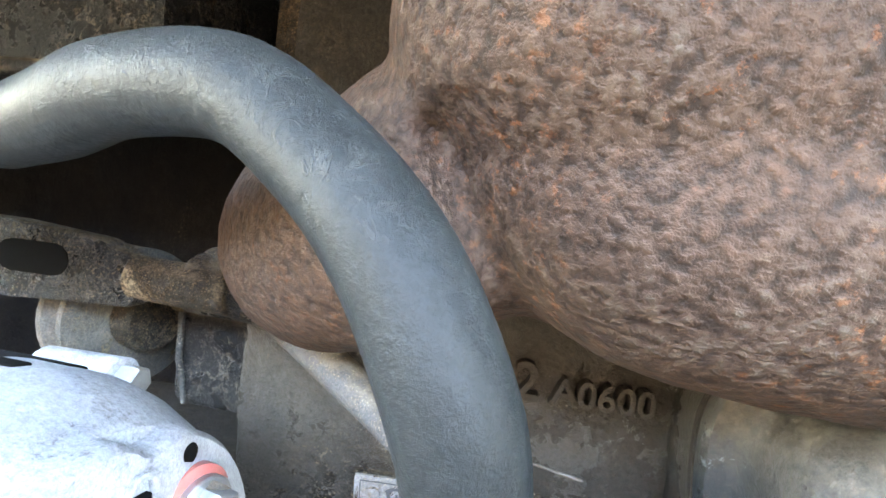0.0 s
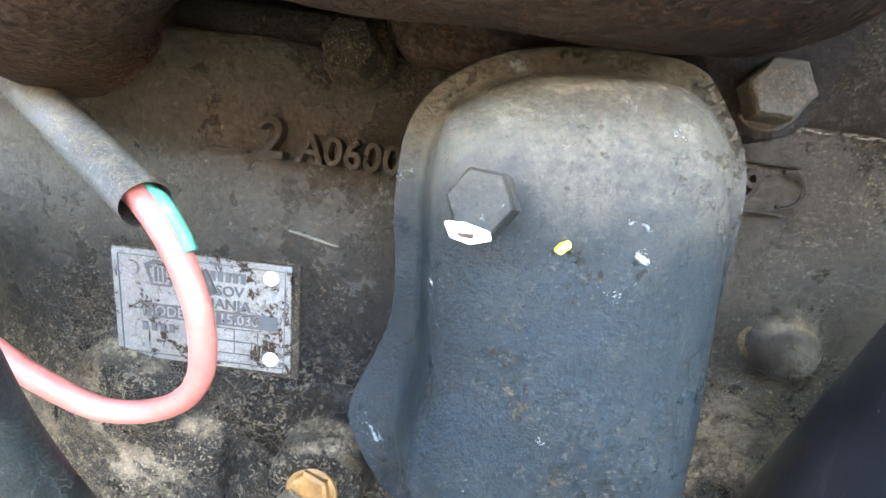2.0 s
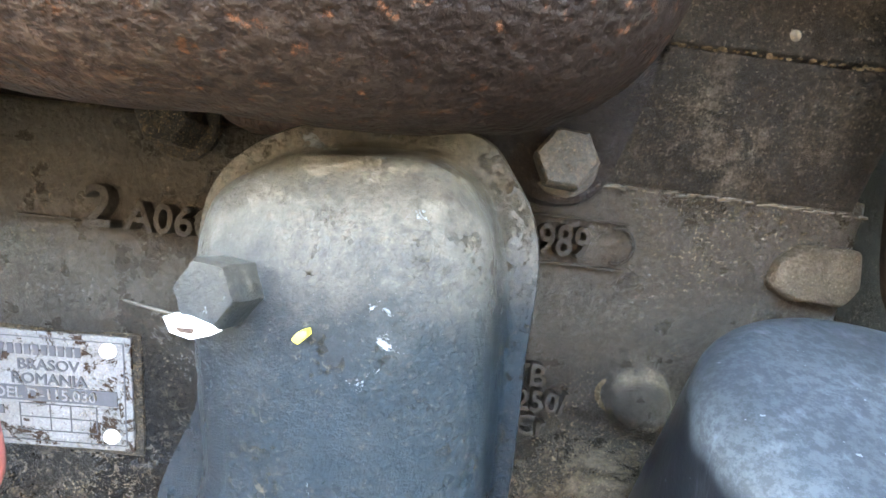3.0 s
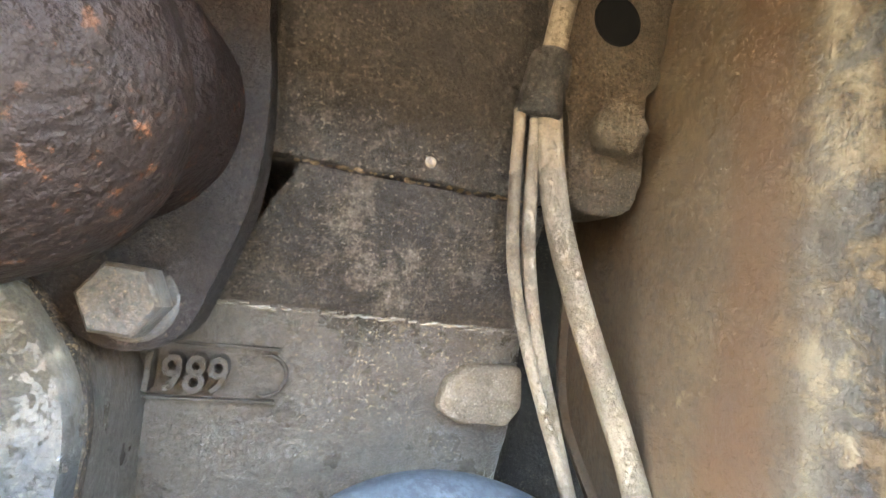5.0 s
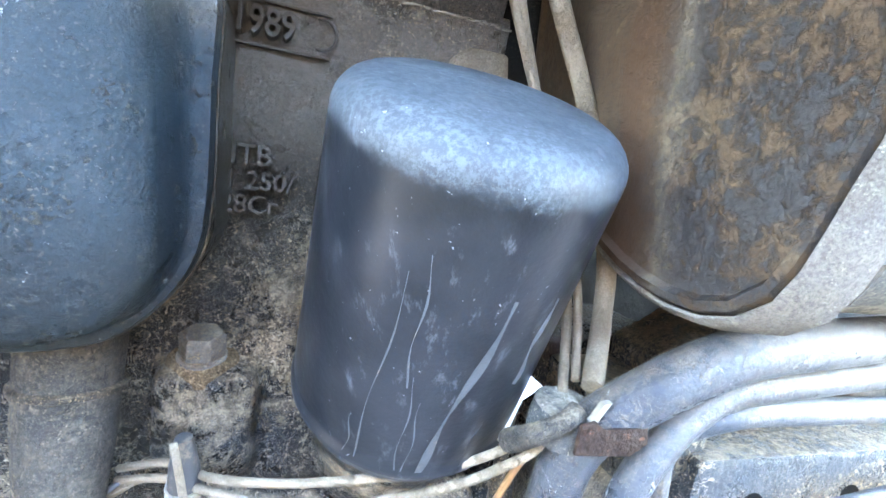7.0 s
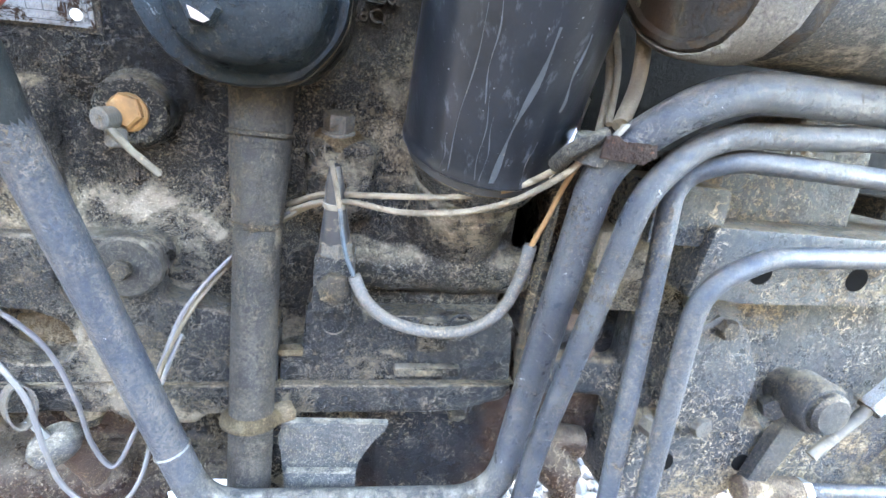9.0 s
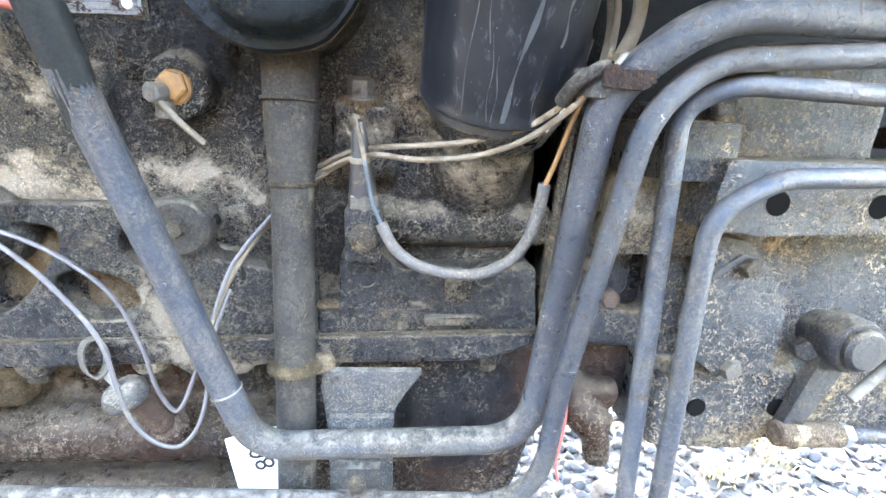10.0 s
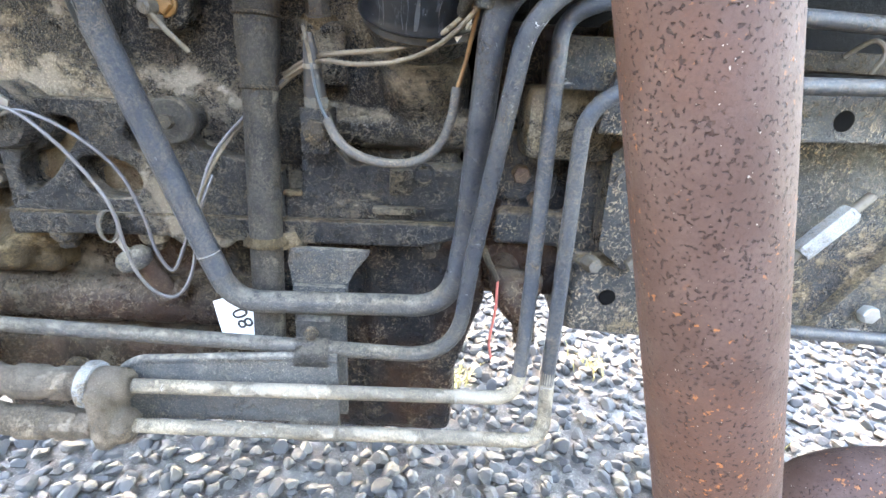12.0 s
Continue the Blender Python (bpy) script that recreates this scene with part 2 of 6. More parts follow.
def plain(name, colour, rough=0.5, metal=0.0, relief=0.0002, wear=0.35):
    n = Nodes(name)
    tone = n.mix(n.ramp(n.noise(40, 7, 0.7), 0.35, 0.7), colour, tuple(v * (1 - wear) for v in colour))
    tone = n.mix(n.math("MULTIPLY", n.ramp(n.noise(110, 6, 0.75), 0.55, 0.7), 0.6 * wear), tone, DUST)
    n.bump(n.noise(300, 5, 0.6), relief)
    return n.done(tone, n.math("ADD", n.math("MULTIPLY", n.noise(90, 4), 0.3), rough - 0.15), metal)


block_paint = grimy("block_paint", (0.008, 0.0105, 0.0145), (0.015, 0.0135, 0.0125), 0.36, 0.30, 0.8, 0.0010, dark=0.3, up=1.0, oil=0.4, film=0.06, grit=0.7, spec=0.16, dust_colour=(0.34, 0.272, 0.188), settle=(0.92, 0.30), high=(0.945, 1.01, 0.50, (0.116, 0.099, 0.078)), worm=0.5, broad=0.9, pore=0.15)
rail_paint = grimy("rail_paint", (0.009, 0.0115, 0.0155), (0.016, 0.016, 0.017), 0.05, 0.28, 0.8, 0.0008, up=1.0, film=0.05, grit=0.6, spec=0.18, worm=0.4, broad=0.9, pore=0.15, dust_colour=(0.24, 0.188, 0.128))
head_paint = grimy("head_paint", (0.048, 0.040, 0.034), (0.032, 0.028, 0.024), 0.10, 0.50, 0.8, 0.0012, dust_colour=(0.19, 0.16, 0.125), film=0.40, grit=0.5, spec=0.14, dark=0.5, broad=0.3, pore=0.3)
flange_iron = grimy("flange_iron", (0.022, 0.018, 0.017), (0.034, 0.026, 0.023), 0.05, 0.5, 0.7, 0.0010, dust_colour=(0.12, 0.09, 0.07), film=0.2, spec=0.2, broad=0.2)
cover_paint = grimy("cover_paint", (0.0080, 0.0150, 0.0205), (0.007, 0.0105, 0.0140), 0.12, 0.30, 0.8, 0.0003, chips=(0.21, 0.225, 0.235), chip=0.625, up=0.6, dust_colour=(0.21, 0.178, 0.130), film=0.035, grit=0.15, spec=0.15, dark=0.55, high=(1.002, 1.048, 0.60, (0.128, 0.110, 0.086)), broad=0.25, pore=0.06, worm=0.0)
sump_paint = grimy("sump_paint", (0.006, 0.008, 0.012), (0.036, 0.016, 0.009), 0.0, 0.28, 1.1, 0.0006, worm=0.5, oil=0.4, film=0.02, grit=0.5, spec=0.18, dust_colour=(0.30, 0.225, 0.14), broad=0.6)
housing_paint = grimy("housing_paint", (0.018, 0.024, 0.031), (0.028, 0.033, 0.039), 0.20, 0.28, 1.0, 0.0007, up=0.8, chips=(0.34, 0.34, 0.33), chip=0.66, film=0.10, spec=0.24, broad=0.6, worm=0.8, pore=0.15)
plate_dusty = grimy("plate_dusty", (0.050, 0.054, 0.058), (0.085, 0.084, 0.080), 0.34, 0.5, 0.8, 0.0006, up=0.8, film=0.2, dark=0.55, broad=0.15, pore=0.15, dust_colour=(0.34, 0.29, 0.22))
pipe_grey = grimy("pipe_grey", (0.044, 0.047, 0.052), (0.075, 0.070, 0.062), 0.32, 0.42, 0.7, 0.0004, chips=(0.42, 0.40, 0.36), chip=0.68, up=0.8, film=0.25, dark=0.5, dust_colour=(0.25, 0.215, 0.165), broad=0.25, pore=0.15)
pipe_paint = grimy("pipe_paint", (0.018, 0.024, 0.035), (0.036, 0.041, 0.050), 0.14, 0.30, 0.45, 0.0003, chips=(0.44, 0.44, 0.43), chip=0.625, up=0.2, spec=0.26, grit=0.2, broad=0.15, pore=0.15, dark=0.5, film=0.05)
lever_paint = grimy("lever_paint", (0.010, 0.014, 0.020), (0.018, 0.022, 0.028), 0.05, 0.34, 0.8, 0.0008, up=0.6, spec=0.3, broad=0.05, chips=(0.22, 0.22, 0.22), chip=0.70)
tube_paint = grimy("tube_paint", (0.024, 0.023, 0.023), (0.036, 0.033, 0.030), 0.32, 0.45, 0.7, 0.0006, up=0.6, spec=0.14, grit=0.3, broad=0.2, pore=0.15, dark=0.45, film=0.25, dust_colour=(0.26, 0.215, 0.155))
pipe_clean = grimy("pipe_clean", (0.026, 0.034, 0.046), (0.034, 0.042, 0.054), 0.06, 0.34, 1.0, 0.0002, up=0.1, spec=0.25, grit=0.1, broad=0.15, pore=0.15)
pipe_blue = grimy("pipe_blue", (0.018, 0.026, 0.039), (0.027, 0.035, 0.047), -0.16, 0.32, 0.8, 0.0003, up=0.4, spec=0.3, grit=0.2, chips=(0.46, 0.45, 0.44), chip=0.665, broad=0.15, pore=0.15)
pipe_dusty = grimy("pipe_dusty", (0.17, 0.147, 0.115), (0.25, 0.220, 0.178), 0.85, 0.6, 0.7, 0.0007, chips=(0.44, 0.41, 0.36), chip=0.60, dust_colour=(0.37, 0.305, 0.22), dark=0.55, broad=0.15, pore=0.2)
hose_rubber = grimy("hose_rubber", (0.010, 0.0125, 0.0135), (0.016, 0.0185, 0.019), -0.8, 0.42, 0.9, 0.00012, dust_colour=(0.085, 0.088, 0.080), up=0.12, film=0.05, grit=0.15, spec=0.16, dark=0.75, broad=0.1, pore=0.03)
filter_paint = enamel("filter_paint")
starter_paint = grimy("starter_paint", (0.05, 0.058, 0.068), (0.11, 0.115, 0.12), 0.5, 0.42, 0.8, 0.0007, dust_colour=(0.40, 0.35, 0.28), pore=0.15)
rim_paint = grimy("rim_paint", (0.10, 0.088, 0.077), (0.165, 0.145, 0.127), -0.1, 0.6, 0.6, 0.0007, chips=(0.10, 0.05, 0.035), chip=0.64, dust_colour=(0.50, 0.42, 0.32), dark=0.6, broad=0.15, pore=0.15)
end_cover_paint = stained_cover("end_cover_paint")
# the shade on the manifold's right end is painted into this rust
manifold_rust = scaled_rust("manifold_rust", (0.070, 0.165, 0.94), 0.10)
# the same rust, darkened evenly all over
dark_rust = scaled_rust("dark_rust", (-1.0, -0.9, 0.80), 0.06)
ear_dust = grimy("ear_dust", (0.075, 0.056, 0.038), (0.105, 0.080, 0.055), 0.3, 0.6, 0.7, 0.0012, dust_colour=(0.20, 0.155, 0.105), dark=0.5, spec=0.12)
post_rust = pitted_rust("post_rust")
bolt_steel = grimy("bolt_steel", (0.085, 0.082, 0.076), (0.13, 0.123, 0.113), 0.2, 0.48, 0.6, 0.0003, metal=0.3, broad=0.15, dark=0.5, grit=0.2, pore=0.15)
dark_bolt = grimy("dark_bolt", (0.018, 0.018, 0.018), (0.040, 0.034, 0.028), 0.42, 0.45, 0.5, 0.0004, broad=0.2)
aluminium = grimy("aluminium", (0.46, 0.48, 0.51), (0.36, 0.38, 0.41), 0.14, 0.40, 0.6, 0.0003, metal=0.25, dust_colour=(0.40, 0.38, 0.34), spec=0.5, pore=0.1, grit=0.2)
zinc = plain("zinc", (0.45, 0.455, 0.45), 0.38, 0.8)
plate_metal = grimy("plate_metal", (0.29, 0.29, 0.29), (0.20, 0.20, 0.20), 0.20, 0.42, 0.6, 0.0002, metal=0.3, chips=(0.040, 0.024, 0.016), chip=0.545, broad=0.15, pore=0.15)
plate_ink = plain("plate_ink", (0.055, 0.058, 0.066), 0.5)
# flat black that paints the shade inside holes and slots
hole_shade = Nodes("hole_shade").done((0.004, 0.004, 0.004), 1.0, 0.0, 0.05)
brass = plain("brass", (0.27, 0.135, 0.045), 0.55, 0.3, wear=0.6)
white_paint = plain("white_paint", (0.80, 0.79, 0.76), 0.5, wear=0.1)
bare_chip = plain("bare_chip", (0.30, 0.225, 0.19), 0.5, wear=0.4)
yellow_paint = plain("yellow_paint", (0.75, 0.55, 0.06), 0.5, wear=0.1)
ink = plain("ink", (0.015, 0.015, 0.015), 0.5)
foil = plain("foil", (0.60, 0.61, 0.62), 0.40, 0.2, 0.0015, 0.5)
red_wire = plain("red_wire", (0.46, 0.125, 0.105), 0.5, wear=0.3)
green_wire = plain("green_wire", (0.04, 0.26, 0.17), 0.45)
blue_wire = plain("blue_wire", (0.045, 0.062, 0.075), 0.5, wear=0.7)
orange_wire = plain("orange_wire", (0.24, 0.125, 0.05), 0.55, wear=0.5)
pale_wire = grimy("pale_wire", (0.235, 0.185, 0.13), (0.16, 0.127, 0.09), 0.4, 0.6, 0.4, 0.0003, dust_colour=(0.28, 0.22, 0.15), dark=0.55, grit=0.1, broad=0.1, pore=0.15)
grey_wire = plain("grey_wire", (0.085, 0.080, 0.080), 0.5)
streak_grey = plain("streak_grey", (0.036, 0.041, 0.047), 0.4)
grey_sleeve = grimy("grey_sleeve", (0.075, 0.075, 0.076), (0.115, 0.112, 0.108), 0.2, 0.55, 0.5, 0.0003, broad=0.15, pore=0.15)
black_plastic = plain("black_plastic", (0.02, 0.02, 0.022), 0.45)
blue_paint = plain("blue_paint", (0.03, 0.20, 0.50), 0.4)
clip_rust = grimy("clip_rust", (0.060, 0.036, 0.028), (0.105, 0.068, 0.054), 0.2, 0.5, 0.5, 0.0004)
mud = grimy("mud", (0.15, 0.10, 0.055), (0.28, 0.20, 0.11), 0.6, 0.85, 0.6, 0.0020)
hose_dusty = grimy("hose_dusty", (0.105, 0.086, 0.066), (0.165, 0.135, 0.104), 0.6, 0.7, 0.7, 0.0008, dust_colour=(0.25, 0.195, 0.14), dark=0.5, broad=0.2, pore=0.2)
# near-black colour standing for the shade behind starter and alternator
shade_black = grimy("shade_black", (0.006, 0.006, 0.007), (0.010, 0.009, 0.0085), -0.4, 0.6, 1.0, 0.0008, dust_colour=(0.10, 0.08, 0.06), up=0.1, film=0.03, spec=0.05, worm=0.0, broad=0.2)
lug_dust = grimy("lug_dust", (0.19, 0.155, 0.112), (0.25, 0.205, 0.148), 0.3, 0.8, 0.6, 0.0010, dust_colour=(0.28, 0.23, 0.165), dark=0.6, pore=0.2)
cast_letters = grimy("cast_letters", (0.040, 0.035, 0.029), (0.058, 0.050, 0.041), 0.0, 0.6, 0.8, 0.0004, dust_colour=(0.12, 0.10, 0.08), dark=0.7, pore=0.15, broad=0.1)
oily_dirt = grimy("oily_dirt", (0.045, 0.032, 0.019), (0.095, 0.066, 0.036), 0.3, 0.7, 0.6, 0.0014, dust_colour=(0.26, 0.19, 0.105), dark=0.4)
gasket_white = plain("gasket_white", (0.15, 0.13, 0.10), 0.7, relief=0.0006, wear=0.6)
worn_white = grimy("worn_white", (0.42, 0.43, 0.43), (0.30, 0.31, 0.32), 0.4, 0.5, 0.5, 0.0004, chips=(0.03, 0.035, 0.045), chip=0.60)


def stones_material(name):
    n = Nodes(name)
    r = n.random()
    ramp = n.t.nodes.new("ShaderNodeValToRGB")
    n.put(ramp.inputs[0], r)
    e = ramp.color_ramp.elements
    e[0].position, e[0].color = 0.0, (0.020, 0.023, 0.026, 1)
    e[1].position, e[1].color = 1.0, (0.064, 0.063, 0.059, 1)
    for at, c in ((0.25, (0.032, 0.035, 0.038)), (0.5, (0.044, 0.044, 0.046)), (0.72, (0.052, 0.047, 0.041)), (0.86, (0.038, 0.040, 0.044))):
        k = e.new(at)
        k.color = (*c, 1)
    colour = n.mix(n.ramp(n.noise(60, 7, 0.7), 0.4, 0.75), ramp.outputs[0], (0.045, 0.044, 0.040))
    n.bump(n.noise(150, 6, 0.65), 0.0012)
    return n.done(colour, 0.8)


gravel_stone = stones_material("gravel_stone")
soil = grimy("soil", (0.11, 0.104, 0.095), (0.15, 0.14, 0.127), 0.6, 0.9, 4.0, 0.004, dust_colour=(0.30, 0.275, 0.24), dark=0.6, pore=0.2)
# dark tone made up for the unseen ground, to weaken light from below
low_bounce_ground = grimy("low_bounce_ground", (0.045, 0.050, 0.026), (0.070, 0.064, 0.040), 0.3, 0.9, 6.0, 0.006, dust_colour=(0.14, 0.12, 0.08), dark=0.6)
# grey-brown for the added wall that blocks the low sky
blocker_brown = grimy("blocker_brown", (0.060, 0.048, 0.038), (0.100, 0.082, 0.066), 0.2, 0.8, 8.0, 0.003, dust_colour=(0.14, 0.12, 0.10))
dry_grass = plain("dry_grass", (0.42, 0.36, 0.14), 0.7)

# ---- building blocks ----
BASE = {}
LEVEL = Matrix()
# the engine stands a few degrees askew to the walk
ASKEW = Matrix.Translation((0.20, 0.2, 0)) @ Matrix.Rotation(radians(3.6), 4, "Z") @ Matrix.Translation((-0.20, -0.2, 0))
UPPER = pose(0.0403, 0.0147, 0.0547, 1.03, -0.94, 2.76) @ Matrix.Scale(0.946, 4)
SEAT = [LEVEL]


def thing(name, base, label, category, group="", kind=""):
    ob = new(name)
    base = SEAT[0] @ Vector(base)
    ob.location = base
    ob.empty_display_size = 0.02
    BASE[ob.name] = Vector(base)
    return tagged(ob, label, category, group, kind)


def part(name, bm, material, parent=None, label="", smooth=True, remesh=0.0, lumps=0.0):
    """Links a bmesh as one mesh object under a thing or under a part."""
    bmesh.ops.recalc_face_normals(bm, faces=bm.faces)
    me = bpy.data.meshes.new(name)
    bm.to_mesh(me)
    bm.free()
    me.transform(SEAT[0])
    me.materials.append(material)
    ob = new(name, me)
    if smooth:
        me.polygons.foreach_set("use_smooth", [True] * len(me.polygons))
        if not remesh:
            me.set_sharp_from_angle(angle=radians(42))
    if parent:
        ob.parent = parent
        ob.matrix_parent_inverse = Matrix.Translation(-BASE.get(parent.name, Vector()))
    if remesh:
        r = ob.modifiers.new("cast", "REMESH")
        r.mode, r.voxel_size, r.use_smooth_shade = "VOXEL", remesh, True
        s = ob.modifiers.new("soft", "SMOOTH")
        s.iterations, s.factor = 4, 0.6
        if lumps:
            tex = bpy.data.textures.new(name, "CLOUDS")
            tex.noise_scale, tex.noise_depth = 0.03, 3
            d = ob.modifiers.new("uneven", "DISPLACE")
            d.texture, d.strength, d.mid_level, d.texture_coords = tex, lumps, 0.5, "LOCAL"
    if label:
        ob["label"] = label
    return ob


def lone(name, bm, material, label, category, group="", kind="", **more):
    return tagged(part(name, bm, material, **more), label, category, group, kind)


def frames(pts):
    """A turning-free frame along a path."""
    pts = [Vector(p) for p in pts]
    tan = [(pts[min(i + 1, len(pts) - 1)] - pts[max(i - 1, 0)]).normalized() for i in range(len(pts))]
    side = tan[0].orthogonal().normalized()
    out = []
    for p, t in zip(pts, tan):
        side = (side - side.dot(t) * t).normalized()
        out.append((p, t, side, t.cross(side)))
    return out


def spline(pts, steps=8):
    """A smooth path through points."""
    p = [Vector(q) for q in pts]
    p = [2 * p[0] - p[1]] + p + [2 * p[-1] - p[-2]]
    out = []
    for i in range(1, len(p) - 2):
        a, b, c, d = p[i - 1 : i + 3]
        for k in range(steps):
            t = k / steps
            out.append(0.5 * (2 * b + (c - a) * t + (2 * a - 5 * b + 4 * c - d) * t**2 + (3 * b - a - 3 * c + d) * t**3))
    return out + [p[-2]]


def bent(pts, radii, steps=10):
    """A path of straight runs with round bends, as a bent steel pipe has it."""
    p = [Vector(q) for q in pts]
    out = [p[0]]
    for i in range(1, len(p) - 1):
        u, v = (p[i - 1] - p[i]).normalized(), (p[i + 1] - p[i]).normalized()
        half = u.angle(v) / 2
        cut = min(radii[i - 1] / math.tan(half), 0.49 * (p[i - 1] - p[i]).length, 0.49 * (p[i + 1] - p[i]).length)
        a, b = p[i] + u * cut, p[i] + v * cut
        for k in range(steps + 1):
            t = k / steps
            out.append((1 - t) ** 2 * a + 2 * t * (1 - t) * p[i] + t**2 * b)
    return out + [p[-1]]


def tube(bm, path, r, seg=14, wobble=0.0, hollow=False):
    n = len(path)
    rad = r if isinstance(r, (list, tuple)) else [r] * n
    rows = []
    for i, (p, t, a, b) in enumerate(frames(path)):
        w = 1 + wobble * noise.noise(p * 60)
        rows.append([bm.verts.new(p + rad[i] * w * (math.cos(2 * math.pi * k / seg) * a + math.sin(2 * math.pi * k / seg) * b)) for k in range(seg)])
    for u, v in zip(rows, rows[1:]):
        for k in range(seg):
            bm.faces.new((u[k], u[(k + 1) % seg], v[(k + 1) % seg], v[k]))
    if not hollow:
        bm.faces.new(rows[0][::-1]), bm.faces.new(rows[-1])
    return bm


def lathe(bm, origin, axis, profile, seg=28):
    """Turned shape: profile of (radius, height) along the axis."""
    o, t = Vector(origin), Vector(axis).normalized()
    a = t.orthogonal().normalized()
    b = t.cross(a)
    rows = [[bm.verts.new(o + h * t + r * (math.cos(2 * math.pi * k / seg) * a + math.sin(2 * math.pi * k / seg) * b)) for k in range(seg)] for r, h in profile]
    for u, v in zip(rows, rows[1:]):
        for k in range(seg):
            bm.faces.new((u[k], u[(k + 1) % seg], v[(k + 1) % seg], v[k]))
    bm.faces.new(rows[0][::-1]), bm.faces.new(rows[-1])
    return bm


def rod(bm, a, b, r, bevel=0.0008, seg=20):
    a, b = Vector(a), Vector(b)
    h = (b - a).length
    return lathe(bm, a, b - a, [(r - bevel, 0), (r, bevel), (r, h - bevel), (r - bevel, h)], seg)


def box(bm, lo, hi, bevel=0.002, turn=None, segs=2):
    lo, hi = Vector(lo), Vector(hi)
    m = Matrix.Translation((lo + hi) / 2) @ (turn or Matrix()) @ Matrix.Diagonal((*(hi - lo), 1))
    made = bmesh.ops.create_cube(bm, size=1, matrix=m)["verts"]
    if bevel:
        edges = list({e for v in made for e in v.link_edges})
        bmesh.ops.bevel(bm, geom=edges, offset=bevel, segments=segs, affect="EDGES", profile=0.6)
    return bm


def slab(bm, outline, y0, y1, bevel=0.002, segs=2):
    """A plate whose outline stands in x and z, from y0 (front) to y1 (back), with rounded front edges."""
    front = [bm.verts.new((x, y0, z)) for x, z in outline]
    back = [bm.verts.new((x, y1, z)) for x, z in outline]
    n = len(front)
    f = bm.faces.new(front)
    bm.faces.new(back[::-1])
    for i in range(n):
        bm.faces.new((front[(i + 1) % n], front[i], back[i], back[(i + 1) % n]))
    if bevel:
        bmesh.ops.bevel(bm, geom=list(f.edges) + [e for v in front for e in v.link_edges if e not in f.edges[:]], offset=bevel, segments=segs, affect="EDGES", profile=0.6)
    return bm


def holed_slab(bm, outer, holes, y0, y1):
    """A plate with openings cut through it."""
    loops = [[Vector((x, z, 0)) for x, z in loop] for loop in (outer, *holes)]
    flat = [p for loop in loops for p in loop]
    tris = mathutils.geometry.tessellate_polygon(loops)
    front = [bm.verts.new((p.x, y0, p.y)) for p in flat]
    back = [bm.verts.new((p.x, y1, p.y)) for p in flat]
    for a, b, c in tris:
        bm.faces.new((front[a], front[b], front[c])), bm.faces.new((back[c], back[b], back[a]))
    start = 0
    for loop in loops:
        n = len(loop)
        for k in range(n):
            i, j = start + k, start + (k + 1) % n
            bm.faces.new((front[i], front[j], back[j], back[i]))
        start += n
    return bm


def prism(bm, profile, x0, x1):
    """A wall whose front is a profile of (y, z) from top to bottom, running from x0 to x1, 0.35 m deep."""
    rows = [[bm.verts.new((x, y, z)) for y, z in profile] + [bm.verts.new((x, 0.56, z)) for z in (profile[-1][1], profile[0][1])] for x in (x0, x1)]
    n = len(rows[0])
    bm.faces.new(rows[0]), bm.faces.new(rows[1][::-1])
    for k in range(n):
        bm.faces.new((rows[0][k], rows[1][k], rows[1][(k + 1) % n], rows[0][(k + 1) % n]))
    return bm


def rounded(pts, n):
    return [(p.x, p.z) for p in smooth_outline(pts, n)]


def arc(cx, cz, r, a0, a1, n=8):
    return [(cx + r * math.cos(radians(a0 + (a1 - a0) * k / n)), cz + r * math.sin(radians(a0 + (a1 - a0) * k / n))) for k in range(n + 1)]


def hexagon(bm, centre, axis, flats, height, dome=0.12, turn=0.0):
    """A hexagonal bolt head or nut with a chamfered top."""
    o, t = Vector(centre), Vector(axis).normalized()
    a = t.orthogonal().normalized()
    b = t.cross(a)
    r = flats / math.sqrt(3)
    rows = []
    for rr, h in ((r, 0), (r, height * (1 - dome)), (r * 0.88, height), (r * 0.5, height * 1.02)):
        rows.append([bm.verts.new(o + h * t + rr * (math.cos(turn + math.pi * k / 3) * a + math.sin(turn + math.pi * k / 3) * b)) for k in range(6)])
    for u, v in zip(rows, rows[1:]):
        for k in range(6):
            bm.faces.new((u[k], u[(k + 1) % 6], v[(k + 1) % 6], v[k]))
    bm.faces.new(rows[0][::-1]), bm.faces.new(rows[-1])
    return bm


def bolt(parent, centre, axis, flats, height, material, washer=0.0, name="bolt", label="", turn=0.2):
    head = part(name, hexagon(bmesh.new(), centre, axis, flats, height, turn=turn), material, parent, label)
    if washer:
        part("washer", rod(bmesh.new(), Vector(centre) - 0.003 * Vector(axis).normalized(), Vector(centre) + 0.0005 * Vector(axis).normalized(), washer), material, head)
    return head


def smooth_outline(pts, n):
    """n points evenly along a closed smooth outline."""
    p = [Vector((x, 0, z)) for x, z in pts]
    m = len(p)
    fine = []
    for i in range(m):
        a, b, c, d = p[i - 1], p[i], p[(i + 1) % m], p[(i + 2) % m]
        for k in range(12):
            t = k / 12
            fine.append(0.5 * (2 * b + (c - a) * t + (2 * a - 5 * b + 4 * c - d) * t**2 + (3 * b - a - 3 * c + d) * t**3))
    run = [0.0]
    for a, b in zip(fine, fine[1:] + fine[:1]):
        run.append(run[-1] + (b - a).length)
    out, j = [], 0
    for k in range(n):
        want = run[-1] * k / n
        while run[j + 1] < want:
            j += 1
        out.append(fine[j].lerp(fine[(j + 1) % len(fine)], (want - run[j]) / max(1e-9, run[j + 1] - run[j])))
    return out


